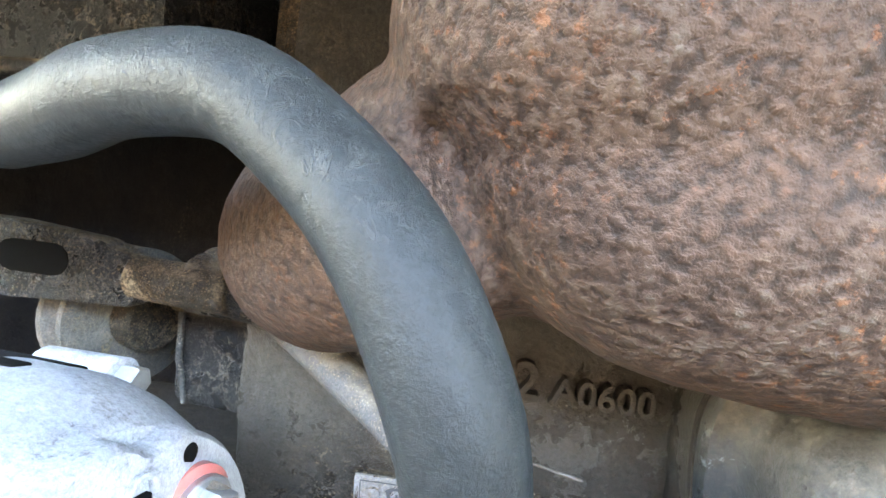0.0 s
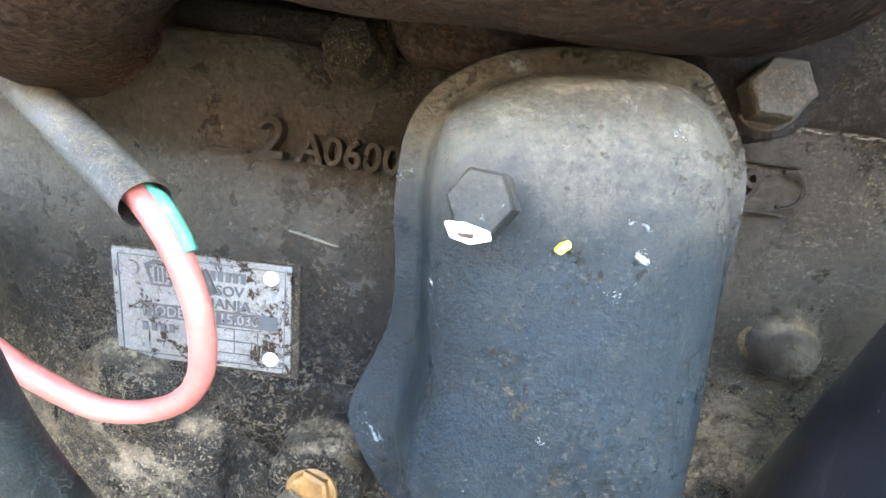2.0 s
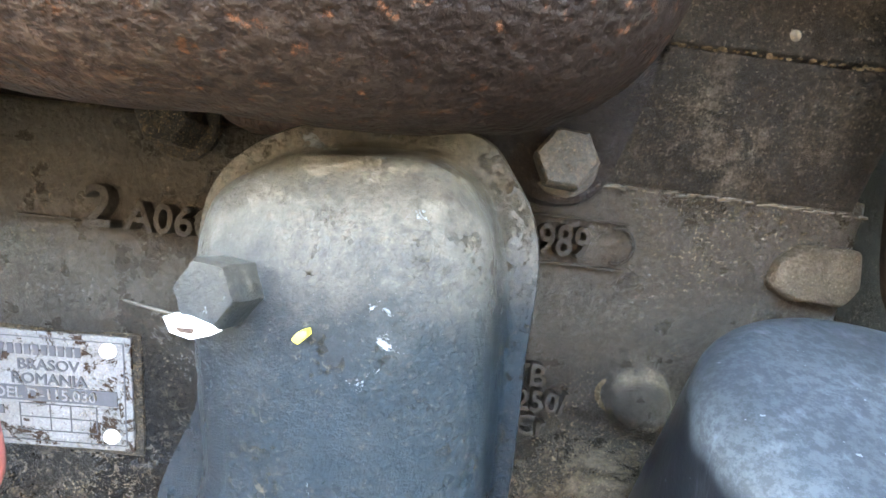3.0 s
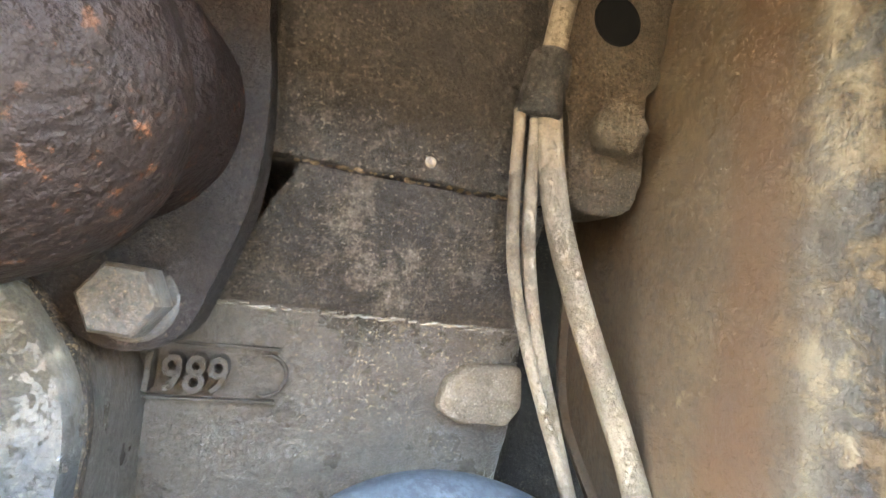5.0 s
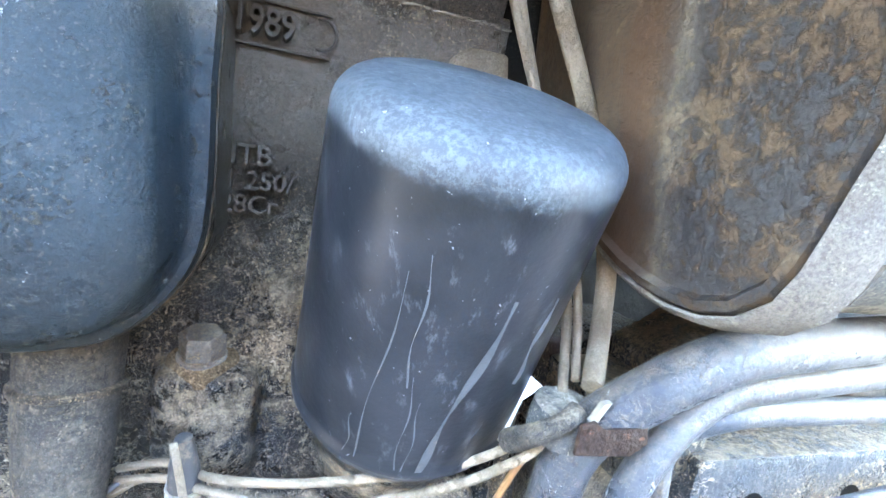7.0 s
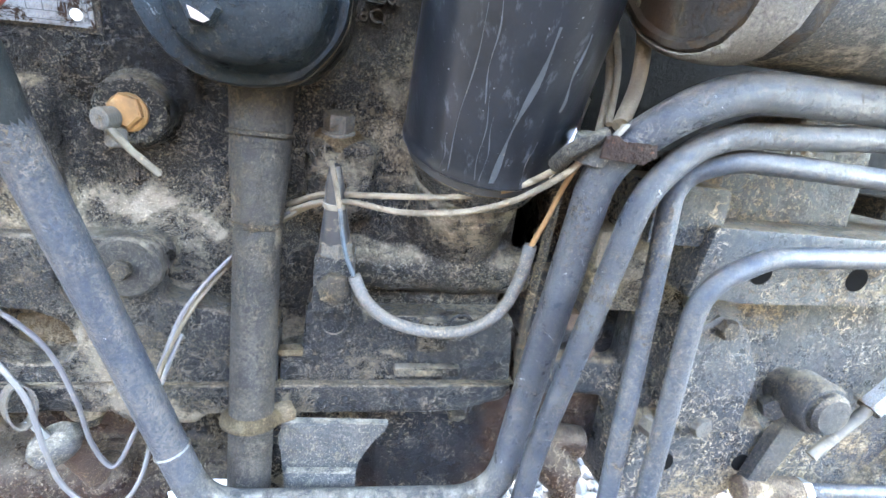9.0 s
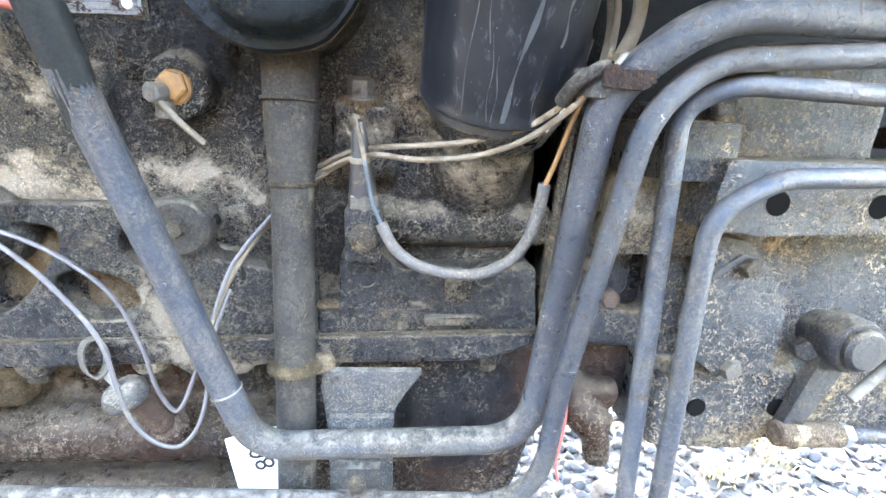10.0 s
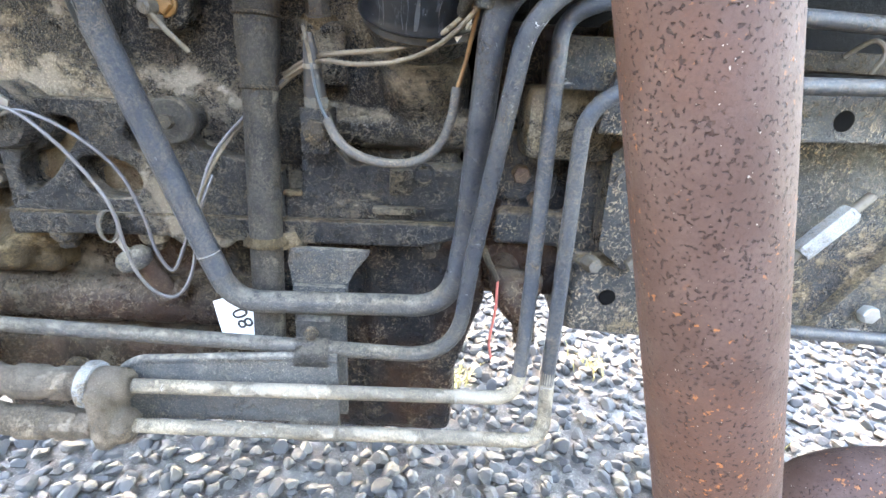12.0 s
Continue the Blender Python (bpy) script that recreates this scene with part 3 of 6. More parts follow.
def loft(bm, rings, close=True):
    rows = [[bm.verts.new(p) for p in ring] for ring in rings]
    n = len(rows[0])
    for u, v in zip(rows, rows[1:]):
        for k in range(n):
            bm.faces.new((u[k], u[(k + 1) % n], v[(k + 1) % n], v[k]))
    if close:
        bm.faces.new(rows[0][::-1]), bm.faces.new(rows[-1])
    return bm


def lettering(parent, body, size, place, turn, material, depth=0.0008, name="lettering", flip=False):
    """Raised letters in the built-in font."""
    cu = bpy.data.curves.new(name, "FONT")
    cu.body, cu.size, cu.extrude, cu.align_x, cu.align_y = body, size, depth, "CENTER", "CENTER"
    cu.bevel_depth, cu.resolution_u = min(depth * 0.4, size * 0.02), 3
    ob = bpy.data.objects.new(name, cu)
    scene.collection.objects.link(ob)
    me = bpy.data.meshes.new_from_object(ob.evaluated_get(bpy.context.evaluated_depsgraph_get()))
    bpy.data.objects.remove(ob)
    me.transform(SEAT[0] @ Matrix.Translation(place) @ turn)
    me.materials.clear()
    me.materials.append(material)
    out = new(name, me)
    out.parent = parent
    out.matrix_parent_inverse = Matrix.Translation(-BASE.get(parent.name, Vector()))
    return out


FACING = pose(0, 0, 0, 90, 0, 0)

# ---- ground ----
bm = bmesh.new()
bmesh.ops.create_grid(bm, x_segments=2, y_segments=2, size=400, matrix=Matrix.Translation((0, 0, -0.012)))
tagged(part("ground", bm, low_bounce_ground, smooth=False), "unseen ground round the gravelled bed, made dark to cut bounce light", "ground", kind="structure")
tagged(part("gravel_bed", box(bmesh.new(), (-2.6, -0.30, -0.03), (4.0, 4.4, 0.001), 0), soil, smooth=False), "pale gravelly soil under the loose stones", "ground", kind="structure")


def gravel():
    """Loose crushed stones, each one an uneven lump, joined."""
    rng = np.random.default_rng(7)
    t = bmesh.new()
    bmesh.ops.create_icosphere(t, subdivisions=2, radius=1)
    base = np.array([v.co[:] for v in t.verts])
    tri = np.array([[v.index for v in f.verts] for f in t.faces])
    t.free()
    verts, faces, count = [], [], 0
    variants = []
    for _ in range(24):
        q = base.copy()
        for _ in range(9):
            d = rng.normal(size=3)
            d /= np.linalg.norm(d)
            cut = rng.uniform(0.42, 0.8)
            over = q @ d - cut
            q = q - np.outer(np.maximum(over, 0), d)
        variants.append(q)
    spots = []
    for (x0, x1, y0, y1, step) in ((-0.75, 1.9, -0.25, 1.9, 0.0305), (-2.6, 3.6, 1.9, 4.4, 0.062), (1.9, 4.0, -0.3, 1.9, 0.062)):
        for gx in np.arange(x0, x1, step):
            for gy in np.arange(y0, y1, step):
                spots.append((gx + rng.uniform(-0.5, 0.5) * step, gy + rng.uniform(-0.5, 0.5) * step, step))
    for px, py, step in spots:
        s = step * 0.66 * rng.uniform(0.6, 1.35) * np.array([rng.uniform(0.9, 1.25), rng.uniform(0.75, 1.0), rng.uniform(0.45, 0.75)])
        q = variants[rng.integers(24)] * s
        e = Euler((rng.uniform(-0.5, 0.5), rng.uniform(-0.5, 0.5), rng.uniform(0, 6.28))).to_matrix()
        q = q @ np.array(e).T + (px, py, rng.uniform(-0.006, 0.016) * step / 0.03)
        verts.append(q)
        faces.append(tri + count)
        count += len(q)
    me = bpy.data.meshes.new("gravel")
    me.from_pydata(np.concatenate(verts).tolist(), [], np.concatenate(faces).tolist())
    me.materials.append(gravel_stone)
    return tagged(new("gravel", me), "loose grey and white crushed stones covering the ground", "gravel", kind="stuff")


gravel()


def grass_tuft(x, y, n, seed):
    rng = random.Random(seed)
    bm = bmesh.new()
    for _ in range(n):
        a, l, lean = rng.uniform(0, 6.28), rng.uniform(0.03, 0.07), rng.uniform(0.3, 1.1)
        p = Vector((x + rng.gauss(0, 0.025), y + rng.gauss(0, 0.025), 0.008))
        d = Vector((math.cos(a), math.sin(a), 0))
        s = d.cross((0, 0, 1)) * 0.0022
        mid, tip = p + d * l * 0.35 * lean + Vector((0, 0, l * 0.6)), p + d * l * lean + Vector((0, 0, l * 0.75))
        v = [bm.verts.new(q) for q in (p - s, p + s, mid + s * 0.7, mid - s * 0.7, tip)]
        bm.faces.new(v[:4]), bm.faces.new((v[3], v[2], v[4]))
    lone("grass_tuft", bm, dry_grass, "dry yellow-green grass tuft between the stones", "grass", kind="stuff")


for k, (gx, gy, gn) in enumerate(((1.02, 0.86, 40), (1.22, 0.92, 50), (1.12, 0.74, 30), (0.36, 0.95, 40), (0.78, 1.05, 25), (0.2, 0.42, 12))):
    grass_tuft(gx, gy, gn, k)

# ---- engine block ----
SEAT[0] = ASKEW
engine = thing("engine_block", (0.1, 0.3, 0.72), "black-painted cast iron tractor engine block, dusty and oily", "engine")
bm = bmesh.new()
RIGHT_FACE = [(0.1922, 1.0590), (0.1950, 1.030), (0.2000, 1.006), (0.2065, 0.984), (0.2115, 0.960), (0.2135, 0.925), (0.2140, 0.72)]
LEFT_FACE = [(0.1915, 1.0590), (0.1945, 1.024), (0.1970, 0.985), (0.2040, 0.940), (0.2055, 0.905), (0.2140, 0.890), (0.2140, 0.72)]
prism(bm, RIGHT_FACE, 0.080, 0.2955)
prism(bm, LEFT_FACE, -0.082, 0.092)
box(bm, (-0.078, 0.198, 0.815), (0.020, 0.25, 0.905), 0.010)
rod(bm, (0.062, 0.190, 0.892), (0.062, 0.25, 0.892), 0.020, 0.003)
box(bm, (0.192, 0.206, 0.790), (0.300, 0.26, 0.868), 0.014)
rod(bm, (0.170, 0.212, 0.806), (0.312, 0.212, 0.806), 0.017, 0.004)
tube(bm, [(0.257, 0.196, 0.868), (0.257, 0.25, 0.80)], 0.034, 20)
box(bm, (0.155, 0.196, 0.838), (0.196, 0.24, 0.888), 0.006)
rod(bm, (0.232, 0.198, 0.975), (0.232, 0.23, 0.975), 0.012, 0.002)
box(bm, (-0.060, 0.196, 0.885), (-0.020, 0.24, 0.915), 0.010)
lathe(bm, (-0.024, 0.215, 0.911), (-0.1, -1, 0.1), [(0.026, 0), (0.024, 0.014), (0.018, 0.020), (0.008, 0.022)], 24)
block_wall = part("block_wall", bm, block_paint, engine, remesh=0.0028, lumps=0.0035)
bm = bmesh.new()
slab(bm, [(0.265, 1.026), (0.267, 1.036), (0.275, 1.042), (0.2945, 1.042), (0.2955, 1.028), (0.290, 1.021), (0.281, 1.023), (0.274, 1.021)], 0.1895, 0.25, 0.002)
part("lug", bm, lug_dust, engine, "dust-caked lug at the corner of the block", remesh=0.0012, lumps=0.001)

bm = bmesh.new()
OPENINGS = [
    rounded([(-0.0452, 0.804), (-0.0202, 0.805), (-0.0162, 0.798), (-0.0182, 0.789), (-0.0402, 0.760), (-0.0582, 0.745), (-0.0670, 0.745), (-0.0670, 0.766), (-0.0543, 0.786)], 30),
    rounded([(0.0209, 0.802), (0.0289, 0.806), (0.0380, 0.805), (0.0450, 0.787), (0.0530, 0.768), (0.0469, 0.765), (0.0299, 0.778), (0.0199, 0.789)], 26),
    rounded([(-0.0222, 0.770), (-0.0162, 0.774), (0.0029, 0.775), (0.0199, 0.768), (0.0269, 0.756), (0.0219, 0.744), (0.0069, 0.740), (-0.0112, 0.743), (-0.0232, 0.757)], 28),
]
holed_slab(bm, [(-0.080, 0.724), (-0.080, 0.820), (0.056, 0.821)] + arc(0.062, 0.808, 0.015, 80, -60, 6) + [(0.074, 0.785), (0.142, 0.770), (0.142, 0.724)], OPENINGS, 0.188, 0.2125)
part("side_rail", bm, rail_paint, engine, remesh=0.0018, lumps=0.002)
bm = bmesh.new()
slab(bm, [(0.142, 0.726), (0.142, 0.748), (0.157, 0.750), (0.158, 0.785), (0.166, 0.792), (0.186, 0.792), (0.198, 0.776), (0.300, 0.778), (0.305, 0.726)], 0.190, 0.25, 0.003)
part("mounting_pad", bm, rail_paint, engine, remesh=0.0024, lumps=0.0015)
for x in (0.176, 0.262):
    bm = bmesh.new()
    lathe(bm, (x, 0.1915, 0.771), (0, -1, 0), [(0.0095, -0.004), (0.0095, 0.0022), (0.0080, 0.0026), (0.0068, 0.0012), (0.0062, -0.004)], 24)
    part("threaded_hole", bm, rail_paint, engine)
    part("hole_bottom", rod(bmesh.new(), (x, 0.1905, 0.771), (x, 0.20, 0.771), 0.0062), hole_shade, engine)
bm = bmesh.new()
box(bm, (0.232, 0.1865, 0.752), (0.252, 0.195, 0.775), 0.003)
part("rib", bm, block_paint, engine)
bm = bmesh.new()
box(bm, (0.218, 0.183, 0.735), (0.264, 0.195, 0.742), 0.002)
part("rib", bm, block_paint, engine)
for x, z, w, h in ((-0.046, 0.768, 0.016, 0.020), (0.034, 0.786, 0.012, 0.014), (0.002, 0.752, 0.020, 0.010), (-0.030, 0.790, 0.012, 0.008)):
    bm = bmesh.new()
    rng = random.Random(int(x * 1e4))
    for _ in range(9):
        bmesh.ops.create_icosphere(bm, subdivisions=1, radius=rng.uniform(0.003, 0.007), matrix=Matrix.Translation((x + rng.uniform(-w, w), 0.213, z + rng.uniform(-h, h))))
    box(bm, (x - w, 0.212, z - h), (x + w, 0.2155, z + h), 0.001)
    part("settled_dirt", bm, mud, engine, "dry dirt settled in an opening of the casting", remesh=0.002)

# flange between block and sump
bm = bmesh.new()
slab(bm, [(-0.085, 0.7275), (-0.085, 0.706), (0.040, 0.709), (0.056, 0.698), (0.092, 0.698), (0.100, 0.707), (0.150, 0.705), (0.215, 0.704), (0.262, 0.704), (0.300, 0.714), (0.306, 0.7275)], 0.186, 0.26, 0.002)
part("sump_flange", bm, rail_paint, engine, remesh=0.0022)
part("seam", box(bmesh.new(), (-0.085, 0.1856, 0.7278), (0.306, 0.20, 0.7287), 0.0003), dark_bolt, engine)
for x in (-0.050, 0.024, 0.072, 0.147, 0.270):
    part("flange_lug", lathe(bmesh.new(), (x, 0.200, 0.711), (0, 0, -1), [(0.0135, 0), (0.0125, 0.008), (0.010, 0.0125)]), block_paint, engine)
    bolt(engine, (x, 0.200, 0.699), (0, 0, -1), 0.013, 0.008, dark_bolt)

# big washer bolt, square-headed plugs and the block's bolts
w = part("large_washer", rod(bmesh.new(), (0.060, 0.190, 0.807), (0.060, 0.178, 0.807), 0.0185, 0.002), tube_paint, engine)
part("bolt", hexagon(bmesh.new(), (0.059, 0.180, 0.807), (0, -1, 0), 0.010, 0.008), dark_bolt, w)
plug = part("plug_boss", lathe(bmesh.new(), (0.173, 0.212, 0.884), (0, -0.25, 1), [(0.016, 0), (0.015, 0.006), (0.0125, 0.009)]), mud, engine)
bolt(engine, (0.1725, 0.207, 0.893), (0, -0.25, 1), 0.0165, 0.011, bolt_steel, 0.0105, label="worn hexagonal plug")
bolt(engine, (0.285, 0.205, 0.805), (0, -1, 0), 0.009, 0.009, mud)
bm = bmesh.new()
box(bm, (0.142, 0.186, 0.7485), (0.1575, 0.196, 0.7525), 0.001)
part("ledge", bm, mud, engine)

# raised lettering of the casting
lettering(block_wall, "1989", 0.0150, (0.1885, 0.1922, 1.0322), FACING @ Matrix.Diagonal((0.80, 1, 1, 1)), cast_letters, 0.0030)
for z in (1.0405, 1.0240):
    part("frame_line", box(bmesh.new(), (0.170, 0.1922 + (1.0405 - z) * 0.10, z), (0.214, 0.1990, z + 0.0009), 0.0003), cast_letters, block_wall)
part("cast_ring", tube(bmesh.new(), [(0.2105 + 0.0058 * math.cos(a), 0.1922, 1.0330 + 0.0062 * math.sin(a)) for a in [-1.9 + 3.8 * k / 16 for k in range(17)]], 0.0007, 8), cast_letters, block_wall)
part("cast_ring", tube(bmesh.new(), [(0.2235 + 0.0065 * math.cos(a), 0.2070, 0.9765 + 0.0065 * math.sin(a)) for a in [0.6 + 4.6 * k / 18 for k in range(19)]], 0.0013, 8, 0.3), mud, block_wall)
for body, x, z, back, size in (("ITB", 0.1868, 0.9812, 0.2034, 0.0118), ("01 250/", 0.1878, 0.9706, 0.2054, 0.0112), ("28Cr", 0.1870, 0.9602, 0.2076, 0.0112)):
    lettering(block_wall, body, size, (x, back, z), FACING, cast_letters, 0.0024)
lettering(block_wall, "A0600", 0.0140, (0.0615, 0.1918, 1.0228), FACING, cast_letters, 0.0030)
lettering(block_wall, "2", 0.0200, (0.0335, 0.1916, 1.0245), FACING, cast_letters, 0.0030)
part("frame_line", box(bmesh.new(), (0.004, 0.1910, 1.0185), (0.024, 0.199, 1.0194), 0.0003), cast_letters, block_wall)
part("scratch", rod(bmesh.new(), (0.040, 0.1950, 0.9925), (0.060, 0.1950, 0.9890), 0.0006), gasket_white, block_wall)

# cylinder head
head = thing("cylinder_head", (0.1, 0.35, 1.052), "dusty black cast iron cylinder head bolted on the block", "cylinder head")
bm = bmesh.new()
box(bm, (-0.085, 0.212, 1.053), (0.286, 0.60, 1.212), 0.006)
box(bm, (-0.080, 0.196, 1.0535), (0.186, 0.25, 1.072), 0.004)
head_wall = part("head_wall", bm, head_paint, head, remesh=0.0028, lumps=0.003)
bm = bmesh.new()
front = [bm.verts.new(p) for p in ((0.187, 0.1922, 1.0545), (0.192, 0.1880, 1.064), (0.203, 0.1830, 1.076), (0.2085, 0.1785, 1.087), (0.2105, 0.1750, 1.0958), (0.2895, 0.1758, 1.0958), (0.2895, 0.1920, 1.0545))]
back = [bm.verts.new((v.co.x, 0.25, v.co.z)) for v in front]
face = bm.faces.new(front)
bm.faces.new(back[::-1])
for k in range(len(front)):
    bm.faces.new((front[k - 1], front[k], back[k], back[k - 1]))
bmesh.ops.bevel(bm, geom=list(face.edges), offset=0.0016, segments=2, affect="EDGES", profile=0.6)
part("lower_face", bm, head_paint, head)
bm = bmesh.new()
slab(bm, [(0.140, 1.0972), (0.140, 1.212), (0.289, 1.212), (0.289, 1.0972)], 0.1752, 0.25, 0.0014)
part("upper_face", bm, head_paint, head)
rng = random.Random(11)
bm = bmesh.new()
for k in range(40):
    x = 0.2105 + 0.0019 * k + rng.uniform(-0.001, 0.001)
    bmesh.ops.create_icosphere(bm, subdivisions=1, radius=rng.uniform(0.0004, 0.0009), matrix=Matrix.Translation((x, 0.1757 + rng.uniform(0, 0.0008), 1.0964 + rng.uniform(-0.0004, 0.0004))) @ Matrix.Diagonal((rng.uniform(1, 2.2), 1, 0.8, 1)))
part("joint_dirt", bm, mud, head, "brown crumbs of dirt along the joint")
bm = bmesh.new()
for k in range(54):
    if rng.random() < 0.16:
        continue
    x, zig = 0.186 + 0.0020 * k, rng.uniform(-0.0005, 0.0005)
    rod(bm, (x, 0.1922, 1.0535 + zig), (x + 0.0026, 0.1922, 1.0535 + zig + rng.uniform(-0.0004, 0.0004)), rng.uniform(0.0003, 0.0007), 0.0001, 6)
part("gasket_edge", bm, gasket_white, head, "pale squeezed gasket edge")
part("pebble", lathe(bmesh.new(), (0.2482, 0.1765, 1.1030), (0.2, -1, 0.1), [(0.0017, 0), (0.0021, 0.0010), (0.0012, 0.0019)], 9), gasket_white, head, "small pale pebble stuck on the casting")
SEAT[0] = LEVEL
# out of view; its overhang is set to darken the upper engine
lone("bonnet", box(bmesh.new(), (-0.75, -0.09, 1.215), (1.0, 0.95, 1.245), 0.01), rail_paint, "plain sheet metal bonnet, unseen, added above the engine bay to block top light", "bonnet", kind="structure")
# added wall, never in view, that cuts the light near the horizon
lone("sky_blocker", box(bmesh.new(), (-7.0, -4.3, -0.01), (7.0, -4.1, 2.7), 0.02), blocker_brown, "unseen grey-brown wall added behind the camera to block low sky light", "wall", kind="structure")
# engine wall painted as the dark gap, so that it doesn't look lit
lone("backing_wall", box(bmesh.new(), (0.290, 0.32, 0.72), (1.4, 0.90, 1.212), 0.01), shade_black, "rear part of the engine behind the starter, shade put into its black colour", "engine wall", kind="structure")
# added filler that closes the gap and keeps it black
lone("gap_block", box(bmesh.new(), (0.299, 0.232, 0.905), (0.345, 0.318, 1.212), 0.004), shade_black, "added block in the gap behind the starter, black as the shade there", "engine wall", kind="structure")
# added panel, sized so that its shadow covers the gravel under the engine
lone("sun_blocker", box(bmesh.new(), (-1.5, 1.42, 0.30), (0.80, 1.46, 1.50), 0.01), housing_paint, "plain panel added out of view on the far side to shade the gravel", "panel", kind="structure")
# added in the radiator's place to keep side light off the engine front
lone("left_blocker", box(bmesh.new(), (-0.56, 0.06, 0.62), (-0.50, 0.90, 1.212), 0.01), rail_paint, "dark plain wall added ahead of the engine to cut light from the left", "radiator", kind="structure")
# painted near-black for the shade behind the alternator
lone("front_wall", box(bmesh.new(), (-0.75, 0.36, 0.55), (-0.085, 0.90, 1.212), 0.01), shade_black, "front part of the engine behind the alternator, shade put into its black colour", "engine wall", kind="structure")

# ---- exhaust manifold ----
SEAT[0] = LEVEL
manifold = thing("exhaust_manifold", (0.1, 0.2, 1.05), "rusty brown cast iron exhaust manifold with pitted skin", "manifold")
bm = bmesh.new()
tube(bm, spline([(0.031, 0.117, 1.108), (0.059, 0.1078, 1.0889), (0.1102, 0.1088, 1.0844), (0.1506, 0.1237, 1.0877), (0.1698, 0.1335, 1.0935), (0.1840, 0.1440, 1.0980)], 6), [0.0341, 0.035, 0.0357, 0.0364, 0.037, 0.0376, 0.0381, 0.0376, 0.0371, 0.0366, 0.0361, 0.0356] + [0.035] * 6 + [0.0349, 0.0347, 0.0343, 0.0337, 0.033, 0.0322, 0.0312, 0.030, 0.0285, 0.0265, 0.0240, 0.0205, 0.016], 28)
tube(bm, spline([(0.036, 0.106, 1.098), (0.035, 0.108, 1.118), (0.034, 0.112, 1.150), (0.033, 0.118, 1.213)], 5), [0.037, 0.0385, 0.040, 0.0412, 0.0422] + [0.0430] * 5 + [0.0440] * 6, 28)
tube(bm, [(0.030, 0.125, 1.097), (0.045, 0.122, 1.095)], 0.0400, 24)
tube(bm, [(0.036, 0.110, 1.122), (0.056, 0.109, 1.108), (0.080, 0.108, 1.096)], [0.041, 0.040, 0.034], 28)
tube(bm, spline([(0.020, 0.118, 1.093), (-0.014, 0.136, 1.076), (-0.038, 0.157, 1.067), (-0.046, 0.190, 1.066)], 5), [0.036] * 4 + [0.0365] * 4 + [0.037] * 8, 24)
tube(bm, spline([(0.020, 0.106, 1.128), (0.044, 0.1035, 1.120), (0.066, 0.104, 1.112), (0.088, 0.107, 1.100)], 4), [0.036, 0.039, 0.041, 0.0415, 0.0415, 0.0412, 0.0408, 0.0400, 0.0392, 0.0384, 0.0376, 0.0366, 0.0355], 28)
tube(bm, [(0.118, 0.12, 1.100), (0.118, 0.195, 1.095)], 0.034, 20)
slab(bm, [(0.070, 1.066), (0.078, 1.056), (0.150, 1.056), (0.155, 1.14), (0.070, 1.14)], 0.172, 0.194, 0.005)
tube(bm, spline([(0.1500, 0.1230, 1.0876), (0.1680, 0.1325, 1.0930), (0.1860, 0.1450, 1.0985)], 6), [0.0340, 0.0354, 0.0360, 0.0359, 0.0356, 0.0352, 0.0347, 0.0338, 0.0326, 0.0310, 0.0288, 0.0255, 0.020], 28)
tube(bm, [(0.170, 0.14, 1.100), (0.176, 0.185, 1.098)], 0.028, 20)
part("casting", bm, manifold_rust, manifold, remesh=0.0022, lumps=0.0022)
part("end_flange", slab(bmesh.new(), rounded([(0.150, 1.080), (0.163, 1.058), (0.171, 1.047), (0.183, 1.043), (0.194, 1.047), (0.199, 1.060), (0.2045, 1.080), (0.2055, 1.100), (0.203, 1.122), (0.194, 1.150), (0.150, 1.15)], 60), 0.160, 0.176, 0.002), flange_iron, manifold, "darkened cast iron end flange")
bolt(manifold, (0.1835, 0.1605, 1.0550), (-0.05, -1, 0.05), 0.0150, 0.0085, bolt_steel, 0.0100)
bolt(manifold, (0.0630, 0.176, 1.0560), (0, -1, 0), 0.0165, 0.011, dark_bolt, 0.0125)
bolt(manifold, (-0.004, 0.150, 1.130), (-0.3, -1, 0.1), 0.013, 0.016, dark_bolt, 0.011, label="dark stud and nut beside the manifold neck")

# ---- side cover with its breather tube ----
SEAT[0] = LEVEL
cover = thing("side_cover", (0.12, 0.2, 0.92), "blue-black pressed steel tappet cover, dusty at the top", "engine cover")
OUT = [(0.087, 1.012), (0.088, 1.034), (0.098, 1.048), (0.120, 1.058), (0.157, 1.059), (0.170, 1.049), (0.179, 1.031), (0.1795, 1.000), (0.180, 0.965), (0.177, 0.943), (0.165, 0.925), (0.150, 0.915), (0.122, 0.912), (0.098, 0.921), (0.083, 0.940), (0.082, 0.951), (0.090, 0.975), (0.090, 0.992)]
TOP = [(0.100, 1.016), (0.102, 1.033), (0.112, 1.042), (0.125, 1.046), (0.150, 1.047), (0.161, 1.040), (0.166, 1.029), (0.169, 1.000), (0.171, 0.965), (0.170, 0.945), (0.161, 0.929), (0.148, 0.923), (0.130, 0.921), (0.112, 0.926), (0.104, 0.940), (0.103, 0.951), (0.106, 0.972), (0.103, 0.992)]
N = 96
o, t = (smooth_outline(q, N) for q in (OUT, TOP))
centre = Vector((0.137, 0, 0.985))


def ring(pts, y, shrink=0.0):
    return [Vector((p.x + (centre.x - p.x) * shrink, y, p.z + (centre.z - p.z) * shrink)) for p in pts]


def blend(a, b, f):
    return [p.lerp(q, f) for p, q in zip(a, b)]


bm = bmesh.new()
